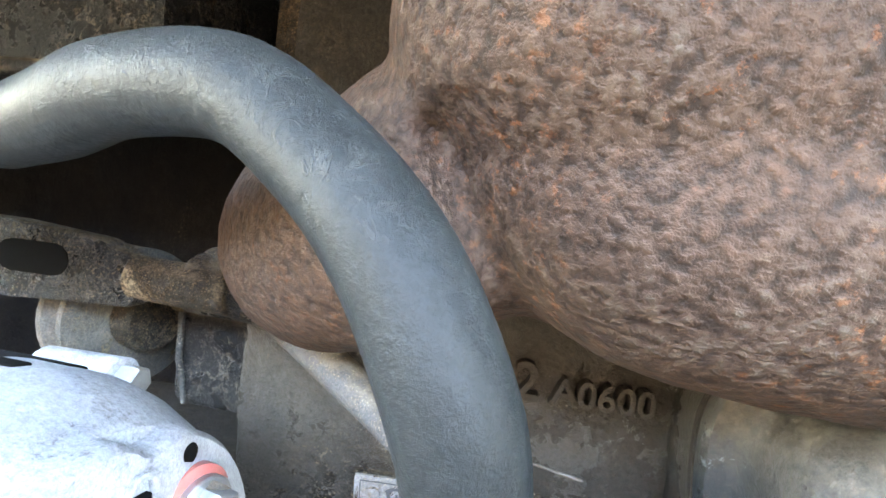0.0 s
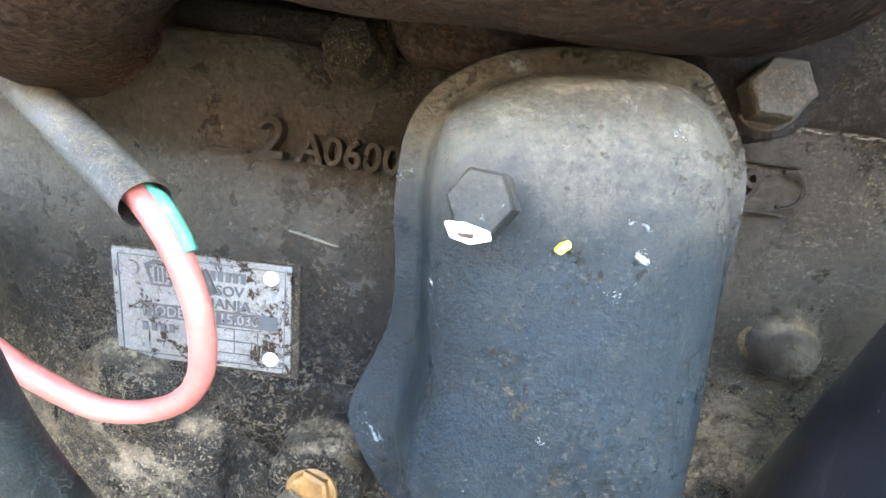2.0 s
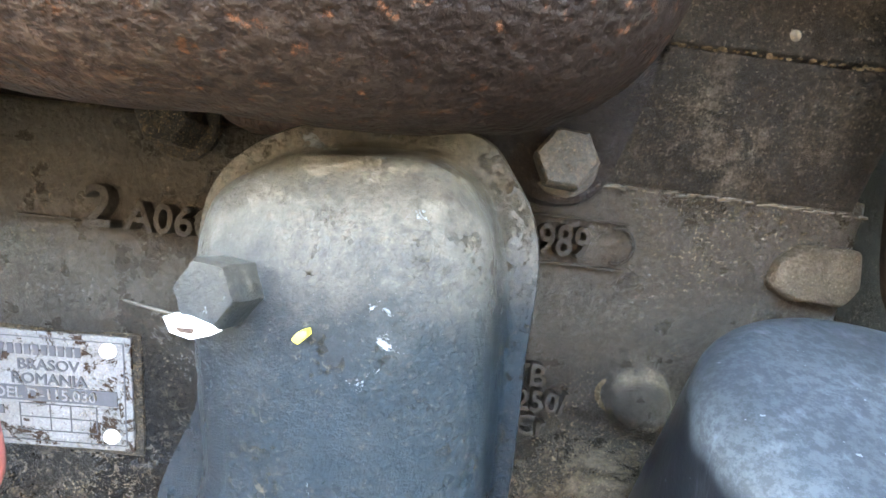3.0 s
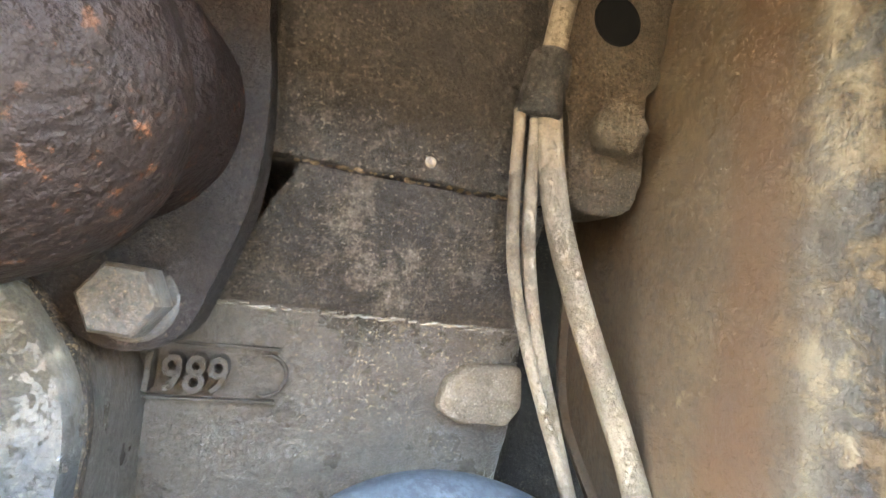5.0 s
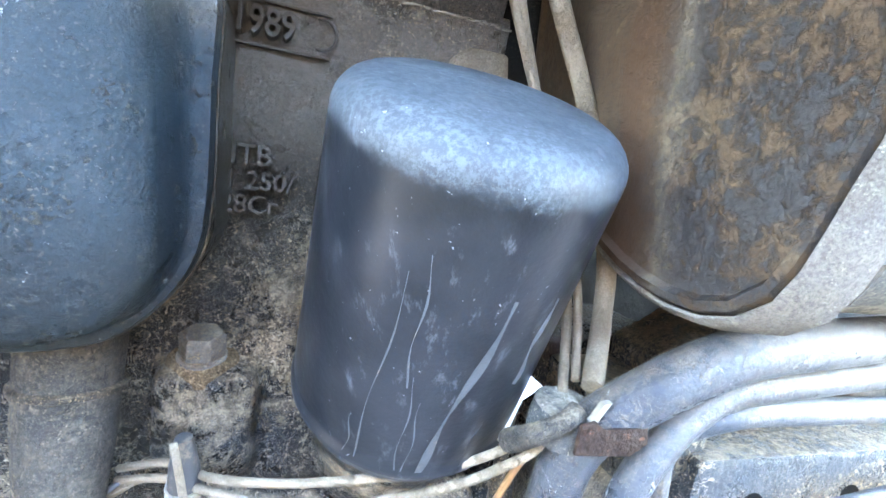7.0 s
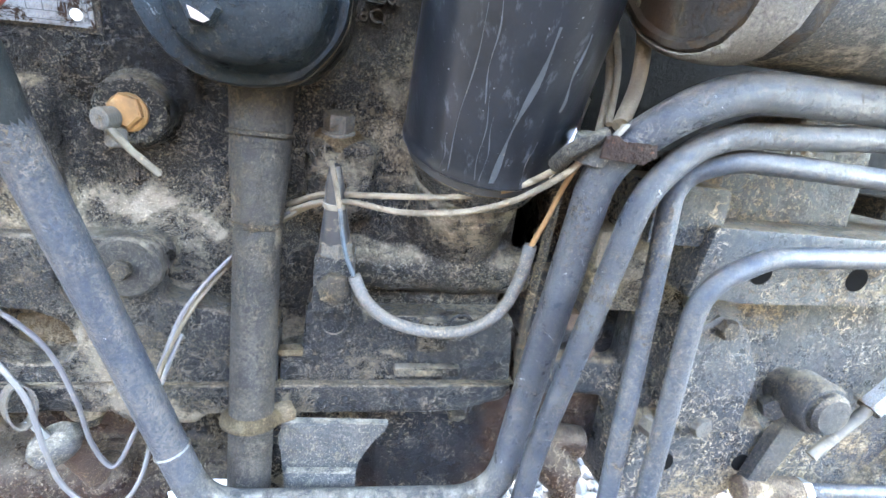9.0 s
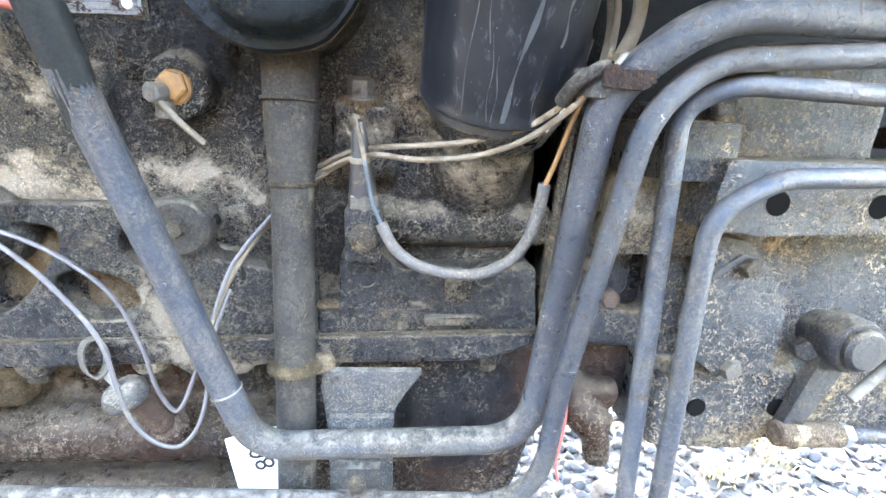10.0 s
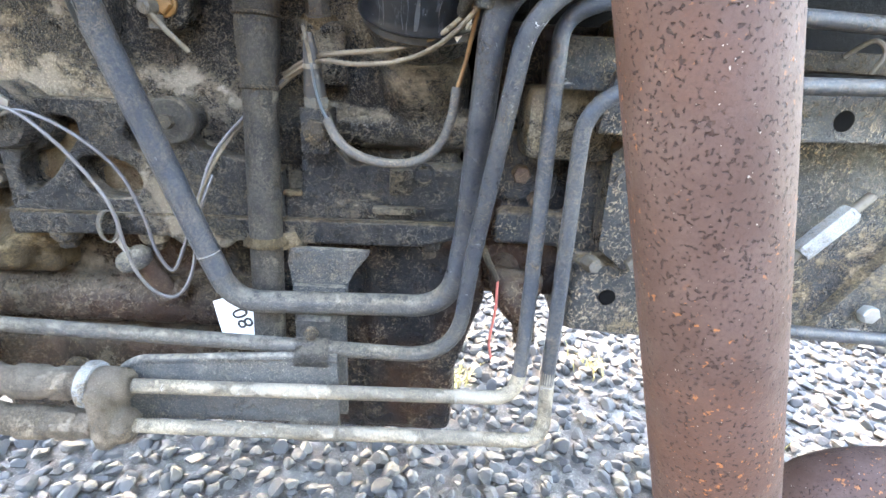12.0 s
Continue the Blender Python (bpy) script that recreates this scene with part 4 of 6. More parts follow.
loft(bm, [ring(o, 0.1570), ring(o, 0.1515), ring(o, 0.1495, 0.012), ring(blend(o, t, 0.45), 0.1492), ring(blend(o, t, 0.62), 0.1478), ring(blend(o, t, 0.78), 0.1420), ring(blend(o, t, 0.92), 0.1340), ring(t, 0.1285), ring(t, 0.1245, 0.05), ring(t, 0.1205, 0.16), ring(t, 0.1165, 0.36), ring(t, 0.1135, 0.65), ring(t, 0.1125, 0.92)])
shell = part("shell", bm, cover_paint, cover)
# the dark material puts the cover's shadow into the gasket's colour
part("gasket", loft(bmesh.new(), [ring(o, 0.1600, -0.012), ring(o, 0.1572, -0.012)]), dark_bolt, cover, "gasket edge, coloured dark for the shadow behind the cover")
part("boss", loft(bmesh.new(), [ring(o, 0.2150, 0.03), ring(o, 0.1602, 0.02)]), block_paint, cover)
bolt(cover, (0.1150, 0.1195, 1.0162), (-0.16, -1, 0.04), 0.0126, 0.0115, cover_paint, 0.0084)
bolt(cover, (0.1240, 0.1255, 0.9405), (-0.12, -1, 0.02), 0.0140, 0.0105, cover_paint, 0.0098)
part("paint_chip", slab(bmesh.new(), [(0.1072, 1.0120), (0.1088, 1.0092), (0.1128, 1.0084), (0.1168, 1.0098), (0.1162, 1.0114), (0.1112, 1.0124)], 0.1062, 0.1100, 0.0003), white_paint, cover, "bare white chip on the bolt head")
part("rust_spot", slab(bmesh.new(), [(0.1098, 1.0104), (0.1108, 1.0096), (0.1132, 1.0096), (0.1134, 1.0106)], 0.10605, 0.1064, 0), clip_rust, cover)
part("paint_chip", slab(bmesh.new(), [(0.1185, 0.9400), (0.1200, 0.9355), (0.1245, 0.9340), (0.1272, 0.9355), (0.1240, 0.9375)], 0.1140, 0.1180, 0.0003), bare_chip, cover, "bare white chip on the bolt head")
part("paint_spot", slab(bmesh.new(), [(0.1292, 1.0092), (0.1306, 1.0085), (0.1324, 1.0104), (0.1320, 1.0116), (0.1302, 1.0108)], 0.1118, 0.1145, 0.0003), yellow_paint, cover, "small yellow paint spot")

SEAT[0] = LEVEL
breather = thing("breather_tube", (0.128, 0.177, 0.57), "dusty black steel breather tube with crimped rings", "pipe")
bm = bmesh.new()
lathe(bm, (0.1276, 0.165, 0.568), (0.0103, 0.062, 1), [(0.0134, 0), (0.0137, 0.002), (0.0137, 0.138), (0.0141, 0.14), (0.0137, 0.15), (0.0137, 0.265), (0.0147, 0.28), (0.0168, 0.305), (0.0168, 0.318), (0.0172, 0.33), (0.0178, 0.344), (0.020, 0.352)], 28)
part("tube_wall", bm, tube_paint, breather)
part("collar", lathe(bmesh.new(), (0.1303, 0.1815, 0.8340), (0.0103, 0.062, 1), [(0.0140, 0), (0.0152, 0.0008), (0.0152, 0.003), (0.0140, 0.0038)]), dark_bolt, breather)
part("collar", lathe(bmesh.new(), (0.1309, 0.1847, 0.886), (0.0103, 0.062, 1), [(0.0172, 0), (0.0188, 0.0008), (0.0188, 0.0026), (0.0172, 0.0034)]), dark_bolt, breather)
part("flange_ring", lathe(bmesh.new(), (0.1290, 0.1737, 0.7085), (0.0103, 0.062, 1), [(0.0146, -0.003), (0.0188, -0.001), (0.0190, 0.0012), (0.0165, 0.004), (0.0146, 0.006)]), oily_dirt, breather, "dust-caked flange ring")
part("stay", slab(bmesh.new(), [(0.138, 0.714), (0.152, 0.716), (0.156, 0.706), (0.142, 0.700)], 0.176, 0.186, 0.001), mud, breather)

# ---- nameplate ----
PLATE = Matrix.Translation((0.0085, 0.1865, 0.9542)) @ Matrix.Rotation(radians(5), 4, "Z") @ Matrix.Rotation(radians(-2), 4, "Y") @ Matrix.Rotation(radians(7), 4, "X")
plate = thing("nameplate", (0.0085, 0.1865, 0.93), "riveted aluminium engine nameplate, scratched and rusty", "nameplate")
SEAT[0] = PLATE
part("sheet", box(bmesh.new(), (-0.0355, 0.0, -0.0230), (0.0355, 0.0012, 0.0230), 0.0004), plate_metal, plate)
part("backing", slab(bmesh.new(), [(-0.0365, -0.0235), (-0.0365, 0.0235), (0.0385, 0.0240), (0.0385, -0.0260)], 0.0013, 0.012, 0.001), dark_bolt, plate)
for x, z in ((0.0275, 0.0175), (0.0275, -0.0170), (-0.0275, -0.0165), (-0.0275, 0.0155)):
    part("rivet", lathe(bmesh.new(), (x, 0.0, z), (0, -1, 0), [(0.0031, 0), (0.0028, 0.0009), (0.0014, 0.0014)], 16), white_paint if x > 0 else plate_metal, plate)
RULES = [(-0.033, 0.0205, 0.033, 0.0208), (-0.033, -0.0208, 0.033, -0.0205), (-0.0331, -0.0205, -0.0327, 0.0205), (0.0327, -0.0205, 0.0331, 0.0205)]
RULES += [(-0.006, -0.0058, 0.022, -0.0055), (-0.006, -0.0112, 0.022, -0.0109), (-0.006, -0.0166, 0.022, -0.0163)] + [(x, -0.0166, x + 0.0003, -0.0055) for x in (-0.006, 0.005, 0.0125, 0.022)]
for x0, z0, x1, z1 in RULES:
    part("line", box(bmesh.new(), (x0, -0.00025, z0), (x1, 0.0002, z1), 0), plate_ink, plate)
for k in range(9):
    part("bar", box(bmesh.new(), (-0.0085 + 0.0030 * k, -0.0003, 0.0138), (-0.0065 + 0.0030 * k, 0.0002, 0.0178), 0), plate_ink, plate)
for k in range(4):
    part("bar", box(bmesh.new(), (-0.0245 + 0.0036 * k, -0.0003, -0.0105), (-0.0225 + 0.0036 * k, 0.0002, -0.0070), 0), plate_ink, plate)
part("emblem", slab(bmesh.new(), [(-0.0225, 0.0175), (-0.0195, 0.0190), (-0.0125, 0.0190), (-0.0095, 0.0175), (-0.0120, 0.0090), (-0.0200, 0.0090)], -0.0003, 0.0002, 0), plate_ink, plate)
part("emblem", slab(bmesh.new(), [(-0.0207, 0.0168), (-0.0188, 0.0180), (-0.0132, 0.0180), (-0.0113, 0.0168), (-0.0130, 0.0100), (-0.0190, 0.0100)], -0.0005, 0.0001, 0), plate_metal, plate)
for x in (-0.0178, -0.0160, -0.0142):
    part("bar", box(bmesh.new(), (x - 0.0005, -0.0007, 0.0110), (x + 0.0005, 0.0, 0.0168), 0), plate_ink, plate)
lettering(plate, "BRASOV", 0.0060, (0.0055, -0.0001, 0.0098), FACING, plate_ink, 0.0002)
lettering(plate, "ROMANIA", 0.0060, (0.0055, -0.0001, 0.0042), FACING, plate_ink, 0.0002)
part("band", box(bmesh.new(), (-0.0240, -0.0003, -0.0045), (0.0300, 0.0002, 0.0014), 0), plate_ink, plate)
lettering(plate, "MODEL D-115.030", 0.0059, (-0.0005, -0.0004, -0.0016), FACING, plate_metal, 0.0002)

# ---- oil filter ----
SEAT[0] = LEVEL
T, B = Vector((0.2601, 0.1198, 1.0050)), Vector((0.2568, 0.1735, 0.8948))
axis = (T - B).normalized()
L = (T - B).length
R = 0.0462
oil_filter = thing("oil_filter", B, "black spin-on oil filter with dusty domed end and run streaks", "oil filter")
part("canister", lathe(bmesh.new(), B, axis, [(R * 0.9, 0), (R * 0.985, 0.0008), (R * 1.015, 0.002), (R * 1.015, 0.0045), (R * 0.995, 0.006), (R, 0.010), (R, L - 0.0125)] + [(R - 0.0115 * (1 - math.cos(q)), L - 0.0115 + 0.0115 * math.sin(q)) for q in (0.15, 0.35, 0.55, 0.75, 0.95, 1.15, 1.35, 1.5)] + [(R * 0.5, L + 0.0008), (R * 0.2, L + 0.0010)], 64), filter_paint, oil_filter)
part("seal_ring", lathe(bmesh.new(), B - axis * 0.006, axis, [(R * 0.90, 0), (R * 0.94, 0.001), (R * 0.94, 0.0055), (R * 0.90, 0.0063)], 48), black_plastic, oil_filter)
mount = part("mounting_head", lathe(bmesh.new(), B - axis * 0.026, axis, [(R * 0.62, 0), (R * 0.80, 0.006), (R * 0.92, 0.0195), (R * 0.88, 0.0205)], 40), block_paint, oil_filter)
side = axis.cross(Vector((0, -1, 0))).normalized()
if side.x < 0:
    side = -side
outw = side.cross(axis)
if outw.y > 0:
    outw = -outw


def on_can(angle, h, lift=0.0):
    return B + axis * h + (R + lift) * (math.cos(radians(angle)) * side + math.sin(radians(angle)) * outw)


bm = bmesh.new()
rng = random.Random(3)
grid = [[bm.verts.new(on_can(-14 + (46 - 26 * j / 8) * i / 10 + rng.uniform(-2, 2) * (i in (0, 10)), 0.003 + 0.050 * j / 8 + rng.uniform(-0.001, 0.001), 0.0010 + 0.0018 * rng.random())) for i in range(11)] for j in range(9)]
for j in range(8):
    for i in range(10):
        if not (j > 5 and i > 8 - (j - 5) * 2) and not (j < 2 and i > 7) and (i * 7 + j * 5) % 11 != 3:
            bm.faces.new((grid[j][i], grid[j][i + 1], grid[j + 1][i + 1], grid[j + 1][i]))
part("torn_label", bm, foil, oil_filter, "torn silvery remains of a label")
bm = bmesh.new()
flap = [(0.294, 0.142, 0.913), (0.303, 0.139, 0.906), (0.2945, 0.138, 0.901), (0.2875, 0.139, 0.896), (0.2910, 0.140, 0.887), (0.2825, 0.142, 0.875), (0.2805, 0.142, 0.878), (0.2865, 0.140, 0.889), (0.2840, 0.140, 0.897), (0.290, 0.141, 0.906)]
bm.faces.new([bm.verts.new(p) for p in flap])
bmesh.ops.triangulate(bm, faces=bm.faces[:])
bmesh.ops.solidify(bm, geom=bm.faces[:], thickness=0.0003)
part("peeling_flap", bm, white_paint, oil_filter, "white paper flap peeling off", smooth=False)
for a, h0, h1, w, drift in ((118, 0.004, 0.085, 0.00035, -4), (106, 0.002, 0.050, 0.0003, 3), (112, 0.045, 0.092, 0.0004, 3), (80, 0.003, 0.082, 0.0017, -14), (101, 0.0, 0.040, 0.0003, 2), (72, 0.0, 0.030, 0.0003, -3), (60, 0.045, 0.080, 0.0010, -3), (126, 0.0, 0.025, 0.0003, 0)):
    bm = bmesh.new()
    path = [on_can(a + 1.0 * math.sin(k * 0.7 + a) - drift * (1 - k / 12), h0 + (h1 - h0) * k / 12, 0.0002) for k in range(13)]
    rows = [(bm.verts.new(p - side * w * (0.6 + 0.4 * math.sin(k))), bm.verts.new(p + side * w * (0.6 + 0.4 * math.sin(k)))) for k, p in enumerate(path)]
    for u, v in zip(rows, rows[1:]):
        bm.faces.new((u[0], u[1], v[1], v[0]))
    part("run_streak", bm, streak_grey, oil_filter)

# ---- starter motor ----
starter = thing("starter_motor", (0.42, 0.115, 0.945), "grey starter motor with a mud-stained rusty end cover", "starter motor")


END = [(0.060, 1.045), (0.0598, 1.020), (0.0615, 1.001), (0.067, 0.985), (0.0715, 0.970), (0.078, 0.957), (0.088, 0.9495), (0.101, 0.947), (0.115, 0.949), (0.128, 0.9535), (0.142, 0.961), (0.157, 0.973), (0.174, 0.988), (0.197, 1.004), (0.220, 1.030), (0.226, 1.10), (0.226, 1.185), (0.110, 1.190), (0.062, 1.185), (0.060, 1.10)]


def starter_ring(grow, x, shift=0.0):
    """A ring of the end cover, which bends away from the engine side."""
    out = []
    for p in smooth_outline(END, 64):
        away = (Vector((p.x, 0, p.z)) - Vector((0.118, 0, 1.06))).normalized()
        y, z = p.x + grow * away.x - shift, p.z + grow * away.z
        d = max(0.0, y - 0.140)
        bend = 6.0 * d * d if d < 0.03 else 0.0054 + 0.14 * (d - 0.03)
        out.append(Vector((x - 0.16 * (y - 0.115) + bend + 0.0012 * math.exp(-(((y - 0.147) / 0.004) ** 2)), y, z)))
    return out


bm = bmesh.new()
loft(bm, [starter_ring(0.0, 0.356), starter_ring(0.0, 0.3270), starter_ring(-0.001, 0.3245), starter_ring(-0.004, 0.3238), starter_ring(-0.006, 0.3262)] + [starter_ring(-0.006 - 0.006 * k, 0.3262 - 0.0004 * k) for k in range(1, 9)])
part("end_cover", bm, end_cover_paint, starter, "brown mud-stained end cover")
bm = bmesh.new()
loft(bm, [starter_ring(0.0003, 0.3262), starter_ring(0.0012, 0.3250), starter_ring(0.0032, 0.3270), starter_ring(0.0042, 0.3330, 0.002), starter_ring(0.0042, 0.3400, 0.004), starter_ring(0.0010, 0.3440, 0.004)], False)
bmesh.ops.delete(bm, geom=[f for f in bm.faces if f.calc_center_median().y > 0.162], context="FACES")
part("rim_band", bm, rim_paint, starter, "pale chipped flange round the end cover")
part("barrel", lathe(bmesh.new(), (0.345, 0.115, 1.002), (1, 0, 0), [(0.050, 0), (0.054, 0.004), (0.054, 0.29), (0.050, 0.30)], 48), starter_paint, starter)
sol = part("solenoid", lathe(bmesh.new(), (0.40, 0.062, 1.062), (1, 0, 0), [(0.024, 0), (0.027, 0.002), (0.027, 0.16), (0.024, 0.163)], 32), blue_paint, starter, "bright blue solenoid can")
part("solenoid_cap", lathe(bmesh.new(), (0.385, 0.062, 1.062), (1, 0, 0), [(0.020, 0), (0.024, 0.003), (0.024, 0.0148)], 32), clip_rust, sol)
bm = bmesh.new()
slab(bm, rounded([(0.284, 1.175), (0.286, 1.135), (0.290, 1.118), (0.291, 1.099), (0.297, 1.095), (0.309, 1.095), (0.316, 1.103), (0.315, 1.138), (0.321, 1.150), (0.324, 1.175)], 48), 0.1715, 0.190, 0.003)
part("mounting_ear", bm, ear_dust, starter)
part("ear_hole", rod(bmesh.new(), (0.302, 0.1712, 1.157), (0.302, 0.18, 1.157), 0.0085, 0.0005), hole_shade, starter)
bolt(starter, (0.3035, 0.1710, 1.1205), (-0.15, -1, 0), 0.0150, 0.009, ear_dust, 0.0115)

# ---- hoses and pipes ----


def pipe(name, path, r, material, label, category="pipe", wobble=0.0, seg=18):
    return lone(name, tube(bmesh.new(), path, r, seg, wobble), material, label, category)


coolant = thing("bent_pipe", (0.2, 0.1485, 0.65), "thick blue-grey bent steel pipe joined to a rubber hose", "pipe")
p1 = bent([(0.0503, 0.1060, 0.898), (0.0515, 0.1175, 0.872), (0.0655, 0.1320, 0.806), (0.0865, 0.1430, 0.726), (0.107, 0.1465, 0.6645), (0.2905, 0.1456, 0.6695), (0.2992, 0.1500, 0.735), (0.3055, 0.1190, 0.897), (0.345, 0.100, 0.9345), (0.60, 0.1359, 0.9423), (0.95, 0.18, 0.95)], [0.3, 0.3, 0.3, 0.034, 0.052, 0.1, 0.05, 0.06, 0.3], 12)
k0 = min(k for k, p in enumerate(p1) if p.z < 0.69)
k1 = max(k for k, p in enumerate(p1) if p.z < 0.70)
part("steel_run", tube(bmesh.new(), p1[: k0 + 1], 0.0094, 20), pipe_blue, coolant)
part("bottom_run", tube(bmesh.new(), p1[k0 : k1 + 1], 0.00945, 20), pipe_grey, coolant, "dust-greyed lower run")
part("rising_run", tube(bmesh.new(), p1[k1:], 0.0094, 20), pipe_paint, coolant)
ph = spline([(-0.1000, 0.0960, 1.0865), (-0.0670, 0.0805, 1.0890), (-0.0455, 0.0725, 1.0930), (-0.021, 0.0684, 1.0935), (-0.0035, 0.0652, 1.0841), (0.0116, 0.060, 1.0709), (0.0223, 0.0578, 1.0527), (0.0259, 0.0627, 1.0359), (0.0326, 0.0653, 1.0145), (0.0437, 0.0731, 0.9718), (0.0503, 0.0949, 0.9233), (0.0505, 0.1175, 0.872)], 10)
part("rubber_hose", tube(bmesh.new(), ph, [0.0086 + 0.0008 * max(0.0, min(1.0, (k - 78) / 25)) + 0.0008 * max(0.0, 1 - k / 18) for k in range(len(ph))], 24, 0.006), hose_rubber, coolant, "dusty grey rubber hose end")
part("cable_tie", lathe(bmesh.new(), (0.0925, 0.1440, 0.708), (0.33, 0.02, -0.94), [(0.0092, 0), (0.0102, 0.0003), (0.0102, 0.0011), (0.0092, 0.0014)], 24), worn_white, coolant, "thin white cable tie")

p2 = bent([(-0.26, 0.16, 0.80), (-0.175, 0.142, 0.642), (-0.10, 0.1365, 0.638), (0.297, 0.1320, 0.628), (0.3045, 0.130, 0.720), (0.325, 0.110, 0.886), (0.355, 0.1130, 0.9145), (0.60, 0.122, 0.9337), (0.9, 0.14, 0.95)], [0.06, 0.3, 0.052, 0.3, 0.05, 0.06, 0.3])
k1 = max(k for k, p in enumerate(p2) if p.z < 0.69 and p.x > 0)
second = thing("hydraulic_pipe", (0.1, 0.133, 0.63), "bent steel hydraulic pipe, grey with dust below and chipped above", "pipe")
part("bottom_run", tube(bmesh.new(), p2[: k1 + 1], 0.0065, 18), pipe_grey, second, "dust-greyed lower run")
part("rising_run", tube(bmesh.new(), p2[k1:], 0.0065, 18), pipe_paint, second)
pc = bent([(0.040, 0.104, 0.6062), (0.347, 0.106, 0.6090), (0.3505, 0.1173, 0.66), (0.3500, 0.1262, 0.892), (0.374, 0.118, 0.9045), (0.60, 0.1280, 0.8991), (0.95, 0.15, 0.90)], [0.022, 0.3, 0.05, 0.05, 0.3])
pd = bent([(0.035, 0.100, 0.5700), (0.3735, 0.1008, 0.5710), (0.3737, 0.1160, 0.610), (0.3693, 0.1118, 0.838), (0.407, 0.1135, 0.857), (0.60, 0.131, 0.8626), (0.95, 0.15, 0.87)], [0.022, 0.3, 0.045, 0.05, 0.3])
for path in (pc, pd):
    low = [p for p in path if p.z < 0.635 and p.x < 0.3735]
    up = path[len(low) - 1 :]
    line = thing("hydraulic_pipe", low[0], "slate-blue bent steel hydraulic pipe, dust-white along the bottom", "pipe")
    part("upright_run", tube(bmesh.new(), up, 0.0058, 18), pipe_clean, line)
    part("bottom_run", tube(bmesh.new(), low, 0.00585, 18, 0.03), pipe_dusty, line, "dust-covered horizontal run")

# hose ends on the left
for k, (z, y) in enumerate(((0.6060, 0.104), (0.5705, 0.099))):
    hose = thing("hydraulic_hose", (-0.05, y, z), "dust-caked hydraulic hose with crimped fitting", "hose")
    path = spline([(-0.32, y + 0.07, z + 0.10 - 0.02 * k), (-0.20, y + 0.05, z + 0.055 - 0.015 * k), (-0.12, y + 0.012, z + 0.018 - 0.006 * k), (-0.070, y, z + 0.003), (-0.040, y, z)], 8)
    part("rubber_hose", tube(bmesh.new(), path, 0.0120, 18, 0.04), hose_dusty, hose)
    part("crimp", lathe(bmesh.new(), (-0.052, y, z), (1, 0, 0), [(0.0125, 0), (0.0140, 0.001), (0.0140, 0.020), (0.0122, 0.022), (0.0122, 0.030)], 20), hose_dusty, hose)
    part("hex_nut", hexagon(bmesh.new(), (-0.022, y, z), (1, 0, 0), 0.0235, 0.017, 0.1), hose_dusty, hose)
    part("sleeve_nut", lathe(bmesh.new(), (-0.005, y, z), (1, 0, 0), [(0.0105, 0), (0.0115, 0.001), (0.0115, 0.012), (0.009, 0.014)], 20), hose_dusty, hose)
bracket = thing("hose_clamp", (0.02, 0.105, 0.56), "dusty steel clamp plate holding two hydraulic fittings", "clamp")
bm = bmesh.new()
for z, y in ((0.6060, 0.104), (0.5705, 0.099)):
    lathe(bm, (0.010, y, z), (1, 0, 0), [(0.010, 0), (0.0145, 0.001), (0.0150, 0.010), (0.0140, 0.024), (0.010, 0.028)], 24)
box(bm, (0.011, 0.084, 0.556), (0.026, 0.118, 0.612), 0.004)
part("clamp_body", bm, hose_dusty, bracket, remesh=0.0016)
part("bulkhead_ring", lathe(bmesh.new(), (0.003, 0.104, 0.606), (1, 0, 0), [(0.012, 0), (0.0185, 0.001), (0.0190, 0.006), (0.0175, 0.009)], 28), worn_white, bracket)

lowplate = thing("pipe_bracket", (0.1, 0.125, 0.555), "blue-black steel bracket plate carrying the hydraulic pipes", "bracket")
part("plate", slab(bmesh.new(), [(0.012, 0.556), (0.014, 0.596), (0.024, 0.611), (0.034, 0.616), (0.163, 0.626), (0.1985, 0.626), (0.1985, 0.538), (0.157, 0.538), (0.157, 0.562)], 0.124, 0.130, 0.0015), plate_dusty, lowplate)
part("rolled_edge", tube(bmesh.new(), bent([(0.016, 0.127, 0.580), (0.016, 0.127, 0.606), (0.034, 0.127, 0.6155), (0.163, 0.127, 0.6255), (0.1985, 0.127, 0.6255)], [0.016, 0.02, 0.05]), 0.0042, 12, 0.05), plate_dusty, lowplate)
part("strap", slab(bmesh.new(), [(0.152, 0.535), (0.152, 0.672), (0.198, 0.672), (0.198, 0.535)], 0.166, 0.172, 0.001), plate_dusty, lowplate)
clamp = thing("pipe_clamp", (0.176, 0.14, 0.61), "bolted steel clamp holding two pipes to the bracket", "clamp")
bm = bmesh.new()
prof = [(0.6560, 0.160), (0.6570, 0.1460), (0.6545, 0.1420), (0.648, 0.1410), (0.640, 0.1405), (0.636, 0.1360), (0.632, 0.1310), (0.626, 0.1280), (0.619, 0.1290), (0.614, 0.1340), (0.611, 0.142), (0.610, 0.158)]
rows = [[bm.verts.new((x, y - 0.0065, z)) for z, y in prof] for x in (0.1625, 0.1635, 0.1895, 0.1905)]
for u, v in zip(rows, rows[1:]):
    for k in range(len(prof) - 1):
        bm.faces.new((u[k], u[k + 1], v[k + 1], v[k]))
bmesh.ops.solidify(bm, geom=bm.faces[:], thickness=-0.003)
part("strap", bm, pipe_grey, clamp)
bolt(clamp, (0.1755, 0.1345, 0.6450), (0, -1, 0), 0.0105, 0.0055, dark_bolt)
clip = thing("cable_clip", (0.296, 0.11, 0.9), "rusty bent sheet clip round pipe and cables", "clip")
